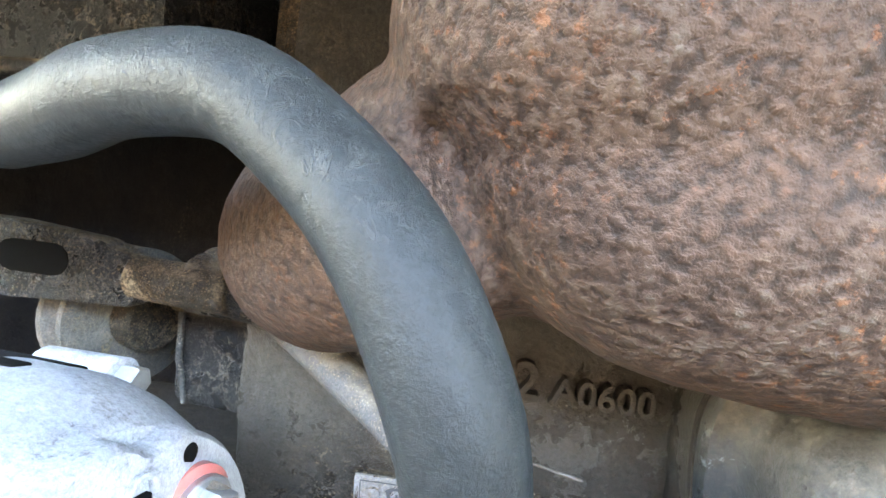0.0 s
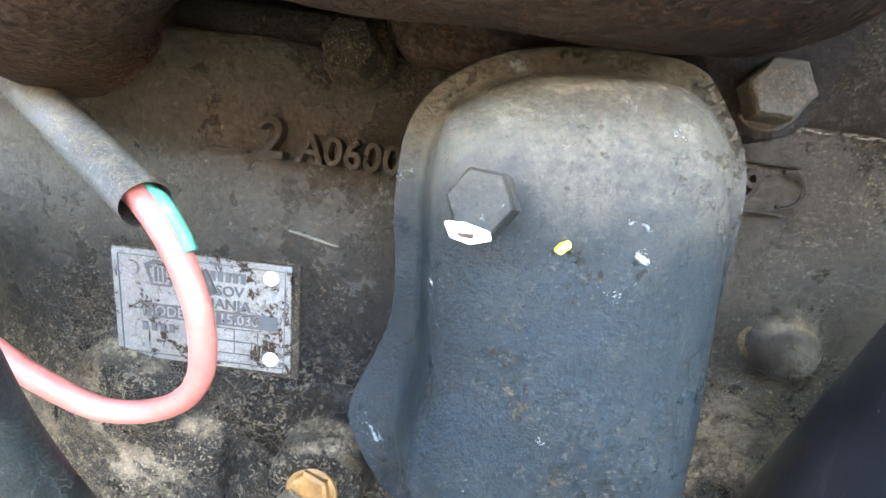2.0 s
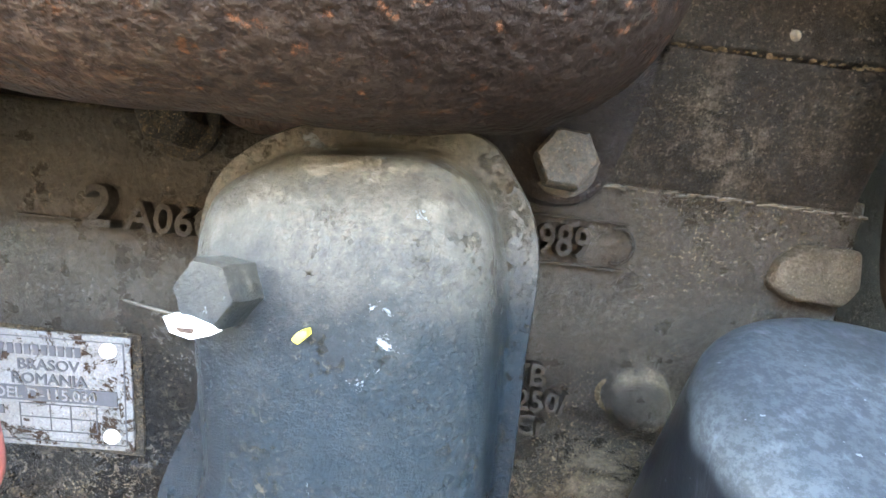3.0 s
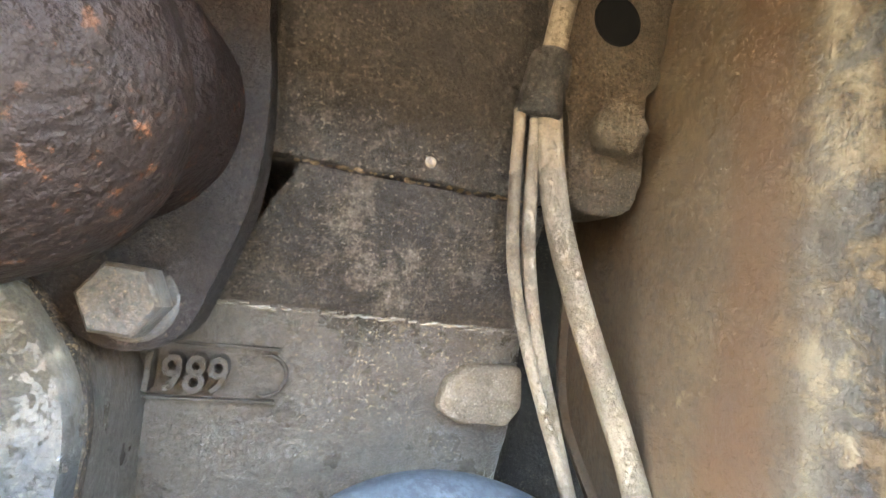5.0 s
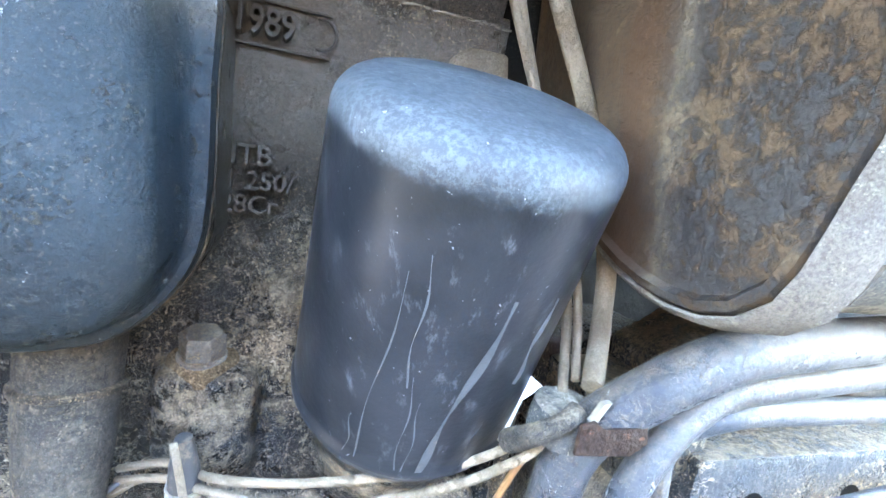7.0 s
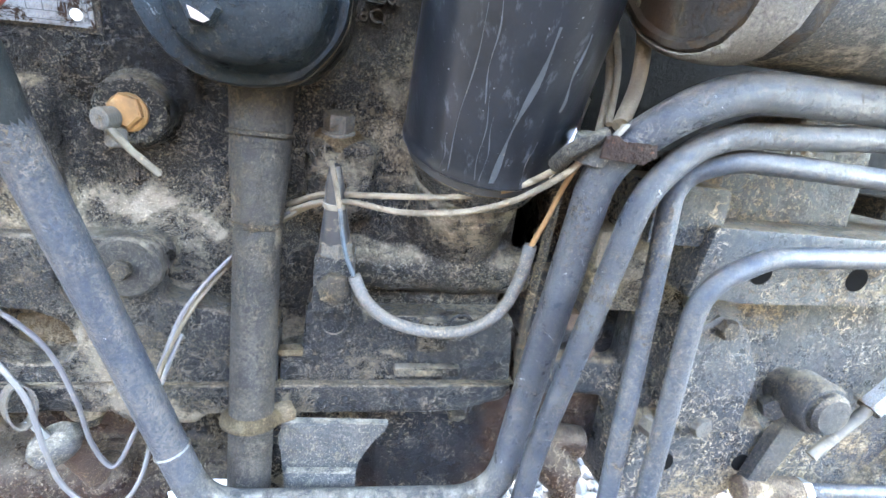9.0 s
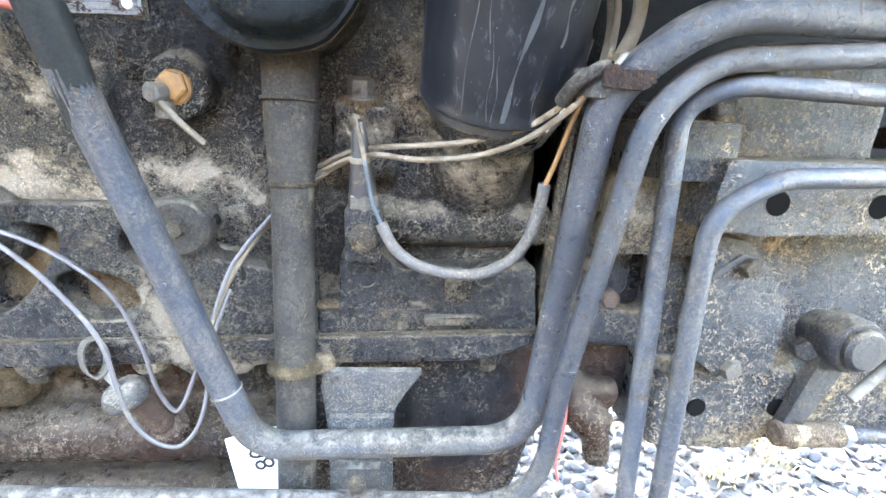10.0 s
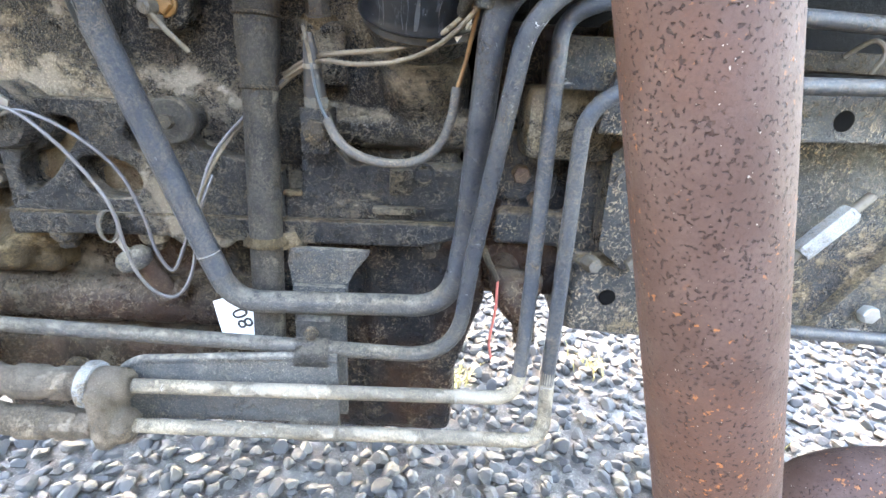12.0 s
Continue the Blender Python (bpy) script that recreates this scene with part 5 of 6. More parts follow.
part("band", lathe(bmesh.new(), (0.3020, 0.1230, 0.8950), (0.05, -0.19, 1), [(0.0100, 0), (0.0118, 0.001), (0.0122, 0.006), (0.0116, 0.0125), (0.0100, 0.0135)], 24), plate_dusty, clip)
part("cable_loop", tube(bmesh.new(), spline([(0.2850, 0.126, 0.892), (0.2870, 0.1145, 0.9000), (0.2945, 0.1100, 0.9060), (0.3010, 0.1120, 0.9090)], 6), 0.0040, 10, 0.15), tube_paint, clip)
part("tab", slab(bmesh.new(), [(0.2965, 0.8985), (0.2975, 0.9085), (0.3030, 0.9095), (0.3060, 0.9065), (0.3225, 0.9075), (0.3235, 0.9015), (0.3170, 0.8975)], 0.1035, 0.1050, 0.0005), dark_rust, clip, "rusty projecting tab")
part("chip", slab(bmesh.new(), [(0.302, 0.9085), (0.304, 0.9075), (0.309, 0.9150), (0.306, 0.9145)], 0.1055, 0.1080, 0.0003), gasket_white, clip)

# ---- cables ----


def cable(pts, r, material, label, seg=8, wobble=0.05, name="cable", steps=8):
    return lone(name, tube(bmesh.new(), spline(pts, steps), r, seg, wobble), material, label, "cable")


cable([(-0.048, 0.140, 0.8105), (-0.030, 0.130, 0.815), (-0.012, 0.128, 0.806), (0.010, 0.130, 0.781), (0.028, 0.132, 0.749), (0.033, 0.134, 0.715), (0.036, 0.138, 0.690), (0.047, 0.141, 0.672), (0.062, 0.144, 0.668), (0.074, 0.150, 0.688), (0.080, 0.162, 0.735), (0.088, 0.175, 0.765)], 0.0014, grey_wire, "thin grey electric wire hanging in a loop")
cable([(-0.046, 0.140, 0.808), (-0.022, 0.135, 0.813), (0.006, 0.140, 0.798), (0.030, 0.146, 0.771), (0.041, 0.150, 0.735), (0.046, 0.152, 0.704), (0.055, 0.155, 0.686), (0.066, 0.158, 0.707), (0.078, 0.166, 0.745), (0.092, 0.176, 0.784), (0.121, 0.190, 0.820), (0.150, 0.192, 0.845)], 0.0014, grey_wire, "thin grey electric wire hanging in a loop")
cable([(0.078, 0.160, 0.715), (0.079, 0.166, 0.745), (0.094, 0.178, 0.782), (0.120, 0.192, 0.816), (0.150, 0.190, 0.842), (0.166, 0.178, 0.852)], 0.0016, pale_wire, "dusty pale electric wire")
cable([(0.145, 0.194, 0.842), (0.166, 0.176, 0.853), (0.186, 0.158, 0.858), (0.212, 0.148, 0.857), (0.243, 0.142, 0.861), (0.268, 0.133, 0.871), (0.288, 0.121, 0.888), (0.296, 0.117, 0.899)], 0.0017, pale_wire, "dusty pale electric wire")
cable([(0.145, 0.196, 0.846), (0.166, 0.180, 0.857), (0.186, 0.160, 0.862), (0.210, 0.150, 0.865), (0.236, 0.145, 0.868), (0.265, 0.136, 0.876), (0.284, 0.126, 0.889), (0.293, 0.119, 0.901)], 0.0017, pale_wire, "dusty pale electric wire")
lead = thing("sender_lead", (0.23, 0.15, 0.79), "grey sleeved wire with blue and orange ends", "cable")
part("white_end", tube(bmesh.new(), spline([(0.1735, 0.153, 0.880), (0.1770, 0.150, 0.868), (0.1795, 0.149, 0.856)], 6), 0.0014, 8), pale_wire, lead)
part("blue_wire", tube(bmesh.new(), spline([(0.1795, 0.149, 0.857), (0.1815, 0.149, 0.843), (0.1845, 0.150, 0.829), (0.1900, 0.151, 0.816)], 6), 0.0012, 8, 0.1), blue_wire, lead, "blue insulated end")
part("sleeve", tube(bmesh.new(), spline([(0.1890, 0.151, 0.818), (0.1975, 0.150, 0.803), (0.213, 0.149, 0.792), (0.237, 0.148, 0.7875), (0.258, 0.147, 0.791), (0.274, 0.146, 0.804), (0.282, 0.144, 0.825), (0.2845, 0.142, 0.846)], 8), 0.0036, 12, 0.04), grey_sleeve, lead)
part("orange_wire", tube(bmesh.new(), spline([(0.2842, 0.142, 0.844), (0.289, 0.137, 0.862), (0.292, 0.130, 0.880), (0.295, 0.120, 0.897)], 6), 0.0015, 8, 0.1), orange_wire, lead, "bare orange end")
harness = thing("wiring_harness", (0.262, 0.15, 1.11), "dust-covered cables held in a rubber sleeve", "cable")
part("sleeve", tube(bmesh.new(), spline([(0.2795, 0.167, 1.138), (0.2780, 0.167, 1.128), (0.2768, 0.167, 1.1180)], 5), [0.0058, 0.0063, 0.0064, 0.0064, 0.0064, 0.0063, 0.0064, 0.0065, 0.0068, 0.0072, 0.0070], 16, 0.05), head_paint, harness)
part("upper_lead", tube(bmesh.new(), spline([(0.2790, 0.167, 1.134), (0.281, 0.167, 1.150), (0.285, 0.167, 1.185)], 5), 0.0036, 10), pale_wire, harness)
part("thin_lead", tube(bmesh.new(), spline([(0.2715, 0.1665, 1.120), (0.2728, 0.1665, 1.094), (0.2752, 0.1668, 1.075), (0.2812, 0.1668, 1.055), (0.2902, 0.1665, 1.033), (0.3005, 0.1650, 1.008), (0.311, 0.158, 0.976), (0.317, 0.148, 0.945), (0.308, 0.126, 0.914)], 8), 0.0018, 10, 0.06), pale_wire, harness)
part("thin_lead", tube(bmesh.new(), spline([(0.2768, 0.1670, 1.120), (0.2782, 0.1675, 1.094), (0.2805, 0.1680, 1.075), (0.2868, 0.1690, 1.052), (0.2945, 0.1690, 1.030), (0.3045, 0.1670, 1.000), (0.313, 0.160, 0.965), (0.314, 0.148, 0.935), (0.304, 0.127, 0.909)], 8), 0.0020, 10, 0.06), pale_wire, harness)
part("thick_lead", tube(bmesh.new(), spline([(0.2800, 0.1660, 1.120), (0.2850, 0.1645, 1.093), (0.2945, 0.1640, 1.068), (0.3060, 0.1630, 1.043), (0.3155, 0.1590, 1.018), (0.3225, 0.1520, 0.988), (0.3280, 0.1470, 0.957), (0.3265, 0.1420, 0.935), (0.311, 0.120, 0.914)], 8), 0.0040, 12, 0.06), pale_wire, harness, "thick dusty cable")
cable([(0.302, 0.160, 0.895), (0.302, 0.165, 0.845), (0.300, 0.172, 0.79), (0.306, 0.185, 0.74), (0.322, 0.195, 0.70), (0.336, 0.200, 0.672)], 0.0032, dark_bolt, "dark cable running down behind the pipes")
cable([(0.3365, 0.200, 0.674), (0.3375, 0.200, 0.640), (0.3345, 0.200, 0.605), (0.338, 0.200, 0.585)], 0.0013, red_wire, "thin red wire end hanging free")

# alternator lead in front of the block
lead = thing("alternator_lead", (0.0, 0.165, 0.93), "pink-red battery cable in a grey rubber sleeve", "cable")
part("rubber_sleeve", tube(bmesh.new(), spline([(-0.110, 0.194, 1.050), (-0.0737, 0.1808, 1.036), (-0.025, 0.158, 1.0185), (0.0223, 0.1358, 1.0009)], 8), 0.0070, 16, 0.03, hollow=True), grey_sleeve, lead)
part("red_wire", tube(bmesh.new(), spline([(0.005, 0.144, 1.007), (0.0220, 0.1360, 1.0010), (0.0340, 0.1345, 0.988), (0.0400, 0.1370, 0.9698), (0.0360, 0.1440, 0.949), (0.0206, 0.1513, 0.9335), (0.0000, 0.1500, 0.9290), (-0.0200, 0.1450, 0.9380), (-0.0360, 0.1370, 0.9540), (-0.0440, 0.1320, 0.9680)], 8), 0.0038, 14, 0.02), red_wire, lead, "pink-red insulated wire")
part("green_wire", tube(bmesh.new(), spline([(0.014, 0.141, 1.006), (0.0262, 0.1365, 1.0030), (0.0330, 0.1350, 0.9965), (0.0372, 0.1345, 0.9905)], 6), 0.0020, 10, 0.05), green_wire, lead, "cut green wire end")
part("dark_end", tube(bmesh.new(), [(0.0385, 0.1380, 0.9850), (0.0420, 0.1385, 0.9785)], 0.0013, 8), black_plastic, lead)

# ---- alternator ----
C = Vector((-0.110, 0.086, 0.962))
AX = Vector((1.0, 0.0, 0.0))
alternator = thing("alternator", C + Vector((0, 0, -0.068)), "bare aluminium alternator with vented rear shield", "alternator")
part("housing", lathe(bmesh.new(), C - AX * 0.060, AX, [(0.050, 0), (0.064, 0.006), (0.0675, 0.012), (0.0675, 0.045), (0.0655, 0.047), (0.0655, 0.066), (0.0685, 0.068), (0.0685, 0.086), (0.0665, 0.096), (0.0625, 0.106), (0.0590, 0.112)], 64), aluminium, alternator)


def round_face(angle, r, x):
    return Vector((x, C.y + r * math.sin(radians(angle)), C.z + r * math.cos(radians(angle))))


# scalloped rear shield
rim = []
for k in range(120):
    a = 3 * k
    r = 0.0595 - 0.0045 * max(0.0, math.cos(radians(a * 5 - 60))) ** 6
    rim.append((a, r))
bm = bmesh.new()
loft(bm, [[round_face(a, r, -0.0585) for a, r in rim], [round_face(a, r, -0.0525) for a, r in rim], [round_face(a, r - 0.0015, -0.0505) for a, r in rim], [round_face(a, r * 0.80, -0.0490) for a, r in rim], [round_face(a, r * 0.45, -0.0480) for a, r in rim], [round_face(a, r * 0.38, -0.0450) for a, r in rim], [round_face(a, r * 0.30, -0.0445) for a, r in rim]])
shield = part("rear_shield", bm, aluminium, alternator)
for k in range(11):
    a = 8 + 360 / 11 * k
    if 28 < a < 50:
        continue
    q0, q1 = round_face(a, 0.030, -0.0483), round_face(a, 0.047, -0.0490)
    bm = bmesh.new()
    tube(bm, [q0, q0.lerp(q1, 0.33), q0.lerp(q1, 0.66), q1], [0.0016, 0.0021, 0.0025, 0.0023], 14)
    part("vent_slot", bm, hole_shade, shield)
    bm = bmesh.new()
    up_v, out_v = Vector((1, 0, 0)), (q1 - q0).normalized()
    side_v = up_v.cross(out_v)
    loop = [q0 - out_v * 0.004, q0 + side_v * 0.0034, q1 + side_v * 0.0042, q1 + out_v * 0.0040, q1 - side_v * 0.0042, q0 - side_v * 0.0034, q0 - out_v * 0.004]
    tube(bm, spline(loop, 4), 0.0011, 8)
    part("slot_rim", bm, aluminium, shield)
for a, r in ((26, 0.0535), (-30, 0.0535), (86, 0.0535), (140, 0.0535), (-100, 0.0535)):
    part("screw_hole", rod(bmesh.new(), round_face(a, r, -0.056), round_face(a, r, -0.0496), 0.0030, 0.0004, 14), hole_shade, shield)
for k in range(12):
    a = -75 + 14 * k
    q = round_face(a, 0.0672, -0.105)
    bm = bmesh.new()
    box(bm, (-0.016, -0.0028, -0.002), (0.016, 0.0028, 0.002), 0.0008)
    bm.transform(Matrix.Translation(q) @ Matrix.Rotation(radians(-a), 4, "X"))
    part("side_slot", bm, hole_shade, alternator)
for a in (38, -50, 130, 220):
    ear = part("ear", tube(bmesh.new(), [round_face(a, 0.0685, -0.118), round_face(a, 0.0695, -0.090)], 0.0072, 18), aluminium, alternator)
    part("screw", hexagon(bmesh.new(), round_face(a, 0.0700, -0.090), AX, 0.0085, 0.0065), zinc, ear)
S0 = Vector((-0.0530, 0.112, 0.9965))
SA = Vector((1.0, -0.25, 0.05)).normalized()
stud = part("terminal_stud", rod(bmesh.new(), S0, S0 + SA * 0.024, 0.0028), zinc, alternator)
part("insulator", lathe(bmesh.new(), S0 + SA * 0.0015, SA, [(0.0095, 0), (0.0102, 0.001), (0.0102, 0.0045), (0.0085, 0.0055)], 28), red_wire, stud, "pink plastic insulator ring")
part("washer", lathe(bmesh.new(), S0 + SA * 0.007, SA, [(0.0078, 0), (0.0082, 0.0006), (0.0082, 0.0026), (0.0078, 0.003)], 24), zinc, stud)
part("nut", hexagon(bmesh.new(), S0 + SA * 0.0100, SA, 0.0105, 0.0062), zinc, stud)
lug = part("cable_lug", tube(bmesh.new(), [S0 + SA * 0.0085 + Vector((0, 0.004, 0.004)), S0 + SA * 0.0085, S0 + SA * 0.0085 + Vector((0.001, 0.001, -0.012)), Vector((-0.0440, 0.1250, 0.975)), Vector((-0.0440, 0.1310, 0.966))], [0.005, 0.0075, 0.0062, 0.0046, 0.0042], 14), bolt_steel, alternator, "dull grey crimped cable lug")

SEAT[0] = UPPER
# fittings round the alternator and the hose's far end
elbow = thing("coolant_outlet", (-0.175, 0.165, 1.09), "dirty cast coolant outlet with a hose clamp", "pipe fitting")
part("casting", lathe(bmesh.new(), (-0.166, 0.106, 1.0945), Vector((-0.75, 0.55, -0.25)), [(0.0130, 0), (0.0175, 0.002), (0.0175, 0.018), (0.023, 0.024), (0.026, 0.05), (0.03, 0.09)], 28), dark_bolt, elbow)
part("hose_clamp", lathe(bmesh.new(), (-0.152, 0.098, 1.0945), Vector((-0.8, 0.55, -0.1)), [(0.0115, 0), (0.0125, 0.001), (0.0125, 0.009), (0.0115, 0.010)], 28), bolt_steel, elbow)
arm = thing("alternator_bracket", (-0.16, 0.19, 1.04), "dirty black steel adjusting arm with a slot and spacer bolt", "bracket")
bm = bmesh.new()
slab(bm, [(-0.30, 1.062), (-0.30, 1.030), (-0.205, 1.028), (-0.150, 1.030), (-0.143, 1.036), (-0.145, 1.050), (-0.165, 1.058), (-0.21, 1.062)], 0.185, 0.195, 0.002)
part("strip", bm, rail_paint, arm)
part("slot", slab(bmesh.new(), arc(-0.206, 1.0465, 0.007, 90, 270, 6) + arc(-0.185, 1.0465, 0.007, -90, 90, 6), 0.1845, 0.190, 0), hole_shade, arm)
part("spacer", rod(bmesh.new(), (-0.150, 0.190, 1.043), (-0.105, 0.190, 1.041), 0.0095, 0.001), dark_bolt, arm)
part("sleeve", rod(bmesh.new(), (-0.128, 0.195, 1.043), (-0.090, 0.200, 1.040), 0.0130, 0.002), rail_paint, arm)
SEAT[0] = LEVEL
timing = thing("timing_cover", (-0.10, 0.22, 0.93), "oily black timing cover at the engine's front end", "engine cover")
bm = bmesh.new()
box(bm, (-0.132, 0.203, 0.977), (-0.079, 0.30, 1.024), 0.006)
box(bm, (-0.150, 0.235, 0.985), (-0.120, 0.30, 1.020), 0.008)
part("casting", bm, rail_paint, timing, remesh=0.0022, lumps=0.002)
part("rib", tube(bmesh.new(), [(-0.1290, 0.2025, 1.022), (-0.1272, 0.2015, 1.000), (-0.1225, 0.2025, 0.979)], 0.0016, 8), plate_dusty, timing)
part("top_edge", tube(bmesh.new(), [(-0.134, 0.2035, 1.0245), (-0.105, 0.2025, 1.0255), (-0.080, 0.2025, 1.0265)], 0.0022, 8, 0.3), mud, timing)
part("lower_casting", box(bmesh.new(), (-0.21, 0.26, 0.80), (-0.09, 0.34, 0.925), 0.008), rail_paint, timing)
SEAT[0] = UPPER
fan = thing("pulley_ring", (-0.16, 0.235, 1.0), "worn grey steel pulley rim behind the bracket", "pulley")
part("rim", lathe(bmesh.new(), (-0.20, 0.235, 1.015), (1, -0.3, 0), [(0.030, 0), (0.036, 0.002), (0.036, 0.006), (0.030, 0.012), (0.036, 0.018), (0.036, 0.022), (0.030, 0.024)], 36), bolt_steel, fan)
part("hub", rod(bmesh.new(), (-0.205, 0.2365, 1.015), (-0.165, 0.2245, 1.015), 0.016, 0.002), dark_bolt, fan)
shroud = thing("fan_shroud", (-0.29, 0.27, 1.128), "dark blue-grey sheet metal fan shroud above the hose", "shroud")
part("sheet", box(bmesh.new(), (-0.42, 0.20, 1.134), (-0.155, 0.34, 1.215), 0.006), rail_paint, shroud)
part("folded_edge", tube(bmesh.new(), [(-0.42, 0.2015, 1.1315), (-0.30, 0.2010, 1.1312), (-0.156, 0.2015, 1.1315)], 0.0038, 10, 0.05), rail_paint, shroud)
lone("upper_bracket", box(bmesh.new(), (-0.125, 0.24, 1.12), (-0.085, 0.30, 1.215), 0.004), dark_bolt, "dirty steel bracket behind the hose", "bracket")

SEAT[0] = LEVEL
# ---- drain cock, sender, switch, dipstick ----
drain = thing("drain_cock", (0.062, 0.19, 0.885), "brass block drain cock with a steel lever", "drain cock")
part("body", rod(bmesh.new(), (0.0625, 0.192, 0.892), (0.0625, 0.180, 0.892), 0.0105, 0.001), brass, drain)
part("nut", hexagon(bmesh.new(), (0.0630, 0.186, 0.8925), (-0.1, -1, 0.05), 0.0165, 0.009), brass, drain)
part("plug", rod(bmesh.new(), (0.0575, 0.178, 0.889), (0.0545, 0.168, 0.888), 0.0058, 0.001), bolt_steel, drain)
part("lever", tube(bmesh.new(), [(0.0560, 0.171, 0.886), (0.0650, 0.178, 0.872), (0.0745, 0.188, 0.859)], 0.0021, 8), gasket_white, drain)
part("stem", rod(bmesh.new(), (0.057, 0.180, 0.884), (0.057, 0.180, 0.873), 0.0055, 0.001), bolt_steel, drain)

sender = thing("pressure_sender", (0.177, 0.165, 0.79), "black oil pressure sender on a square block", "sensor")
part("block", box(bmesh.new(), (0.1655, 0.163, 0.789), (0.1880, 0.195, 0.824), 0.002), rail_paint, sender)
part("bolt", hexagon(bmesh.new(), (0.1775, 0.164, 0.8065), (0, -1, 0), 0.0165, 0.008), dark_bolt, sender)
part("hex", hexagon(bmesh.new(), (0.1765, 0.172, 0.824), (0, -0.08, 1), 0.0175, 0.009), bolt_steel, sender, "bare steel hexagon")
part("plastic_cap", lathe(bmesh.new(), (0.1763, 0.171, 0.832), (-0.03, -0.2, 1), [(0.0085, 0), (0.0085, 0.004), (0.0068, 0.016), (0.0060, 0.024), (0.0052, 0.034), (0.0038, 0.042), (0.0030, 0.046)], 20), black_plastic, sender)
part("ring", lathe(bmesh.new(), (0.1756, 0.1665, 0.853), (-0.03, -0.2, 1), [(0.0066, 0), (0.0068, 0.0005), (0.0066, 0.0035)], 20), gasket_white, sender, "thin pale ring")

pump = thing("stop_switch", (-0.066, 0.165, 0.79), "round black electric unit with a brass terminal", "switch")
part("drum", lathe(bmesh.new(), (-0.062, 0.198, 0.803), (-0.16, -1, 0.05), [(0.027, 0), (0.029, 0.003), (0.029, 0.016), (0.026, 0.019), (0.026, 0.030), (0.0235, 0.034), (0.010, 0.036)], 36), rail_paint, pump)
part("worn_face", slab(bmesh.new(), [(-0.079, 0.811), (-0.074, 0.822), (-0.062, 0.823), (-0.052, 0.817), (-0.055, 0.808), (-0.066, 0.804), (-0.073, 0.803)], 0.1600, 0.1640, 0.0008), gasket_white, pump, "paint worn down to pale metal")
part("terminal", lathe(bmesh.new(), (-0.0665, 0.160, 0.8125), (0, -1, 0), [(0.0048, 0), (0.0048, 0.002), (0.0034, 0.0045), (0.0026, 0.0046), (0.0024, 0.001)], 18), brass, pump, "brass terminal screw")
part("connector", box(bmesh.new(), (-0.0700, 0.142, 0.8040), (-0.0560, 0.158, 0.8100), 0.001, Matrix.Rotation(radians(-14), 4, "Y")), blue_wire, pump, "blue insulated connector")
part("tab", slab(bmesh.new(), [(-0.0840, 0.8115), (-0.0820, 0.8125), (-0.0730, 0.8060), (-0.0680, 0.8065), (-0.0690, 0.8030), (-0.0760, 0.8030)], 0.1490, 0.1520, 0.0004), zinc, pump)

dip = thing("dipstick", (0.01, 0.17, 0.65), "dipstick with a ring handle and a domed steel cap", "dipstick")
part("cap", lathe(bmesh.new(), (0.0135, 0.172, 0.687), (-0.30, -0.30, 1), [(0.012, -0.006), (0.0145, -0.003), (0.0150, 0.002), (0.0125, 0.0065), (0.006, 0.0085)], 28), plate_dusty, dip)
part("guide_tube", rod(bmesh.new(), (0.0180, 0.176, 0.684), (0.0290, 0.186, 0.652), 0.0085, 0.001), clip_rust, dip)
part("foot", lathe(bmesh.new(), (0.030, 0.190, 0.650), (-0.2, -0.5, 0.6), [(0.016, -0.004), (0.015, 0.002), (0.010, 0.006)]), sump_paint, dip)
bm = bmesh.new()
path = [Vector((0.0005 + 0.0075 * math.cos(a), 0.166 + 0.002 * math.sin(a), 0.7185 + 0.0125 * math.sin(a))) for a in [2 * math.pi * k / 28 for k in range(29)]]
for k in range(28):
    p, q = path[k], path[k + 1]
    w = Vector((0.0042, -0.0038, 0.0010))
    v = [bm.verts.new(s) for s in (p - w, p + w, q + w, q - w)]
    bm.faces.new(v)
bmesh.ops.remove_doubles(bm, verts=bm.verts, dist=1e-5)
bmesh.ops.solidify(bm, geom=bm.faces[:], thickness=0.0012)
part("ring_handle", bm, bolt_steel, dip)
part("stem", tube(bmesh.new(), [(0.004, 0.167, 0.7085), (0.0105, 0.170, 0.694)], 0.0024, 8), zinc, dip)

tag = thing("number_tag", (0.09, 0.19, 0.60), "white tag with black figures tucked behind the pipe", "tag")
part("sheet", slab(bmesh.new(), [(0.075, 0.647), (0.103, 0.6575), (0.115, 0.6575), (0.115, 0.600), (0.0825, 0.600)], 0.1760, 0.1770, 0), white_paint, tag)
lettering(tag, "80", 0.0215, (0.1015, 0.1757, 0.6315), Matrix.Rotation(radians(-112), 4, "Y") @ FACING, ink, 0.0002)

# ---- engine bracket plate, sump, housing ----
bm = bmesh.new()
slab(bm, [(0.148, 0.7035), (0.145, 0.690), (0.150, 0.668), (0.151, 0.64), (0.197, 0.64), (0.198, 0.674), (0.205, 0.684), (0.216, 0.698), (0.218, 0.7035)], 0.176, 0.182, 0.0015)
lone("stay_plate", bm, plate_dusty, "dusty blue-black steel stay plate hanging from the sump flange", "bracket")

sump = thing("oil_sump", (0.0, 0.35, 0.45), "black oil sump with rusty flanks and oily dirt", "oil pan")
bm = bmesh.new()
box(bm, (-0.20, 0.230, 0.46), (0.305, 0.85, 0.712), 0.012)
slab(bm, [(0.205, 0.705), (0.318, 0.705), (0.330, 0.640), (0.305, 0.560), (0.262, 0.470), (0.205, 0.470)], 0.225, 0.30, 0.008)
box(bm, (-0.22, 0.200, 0.520), (0.10, 0.26, 0.588), 0.010)
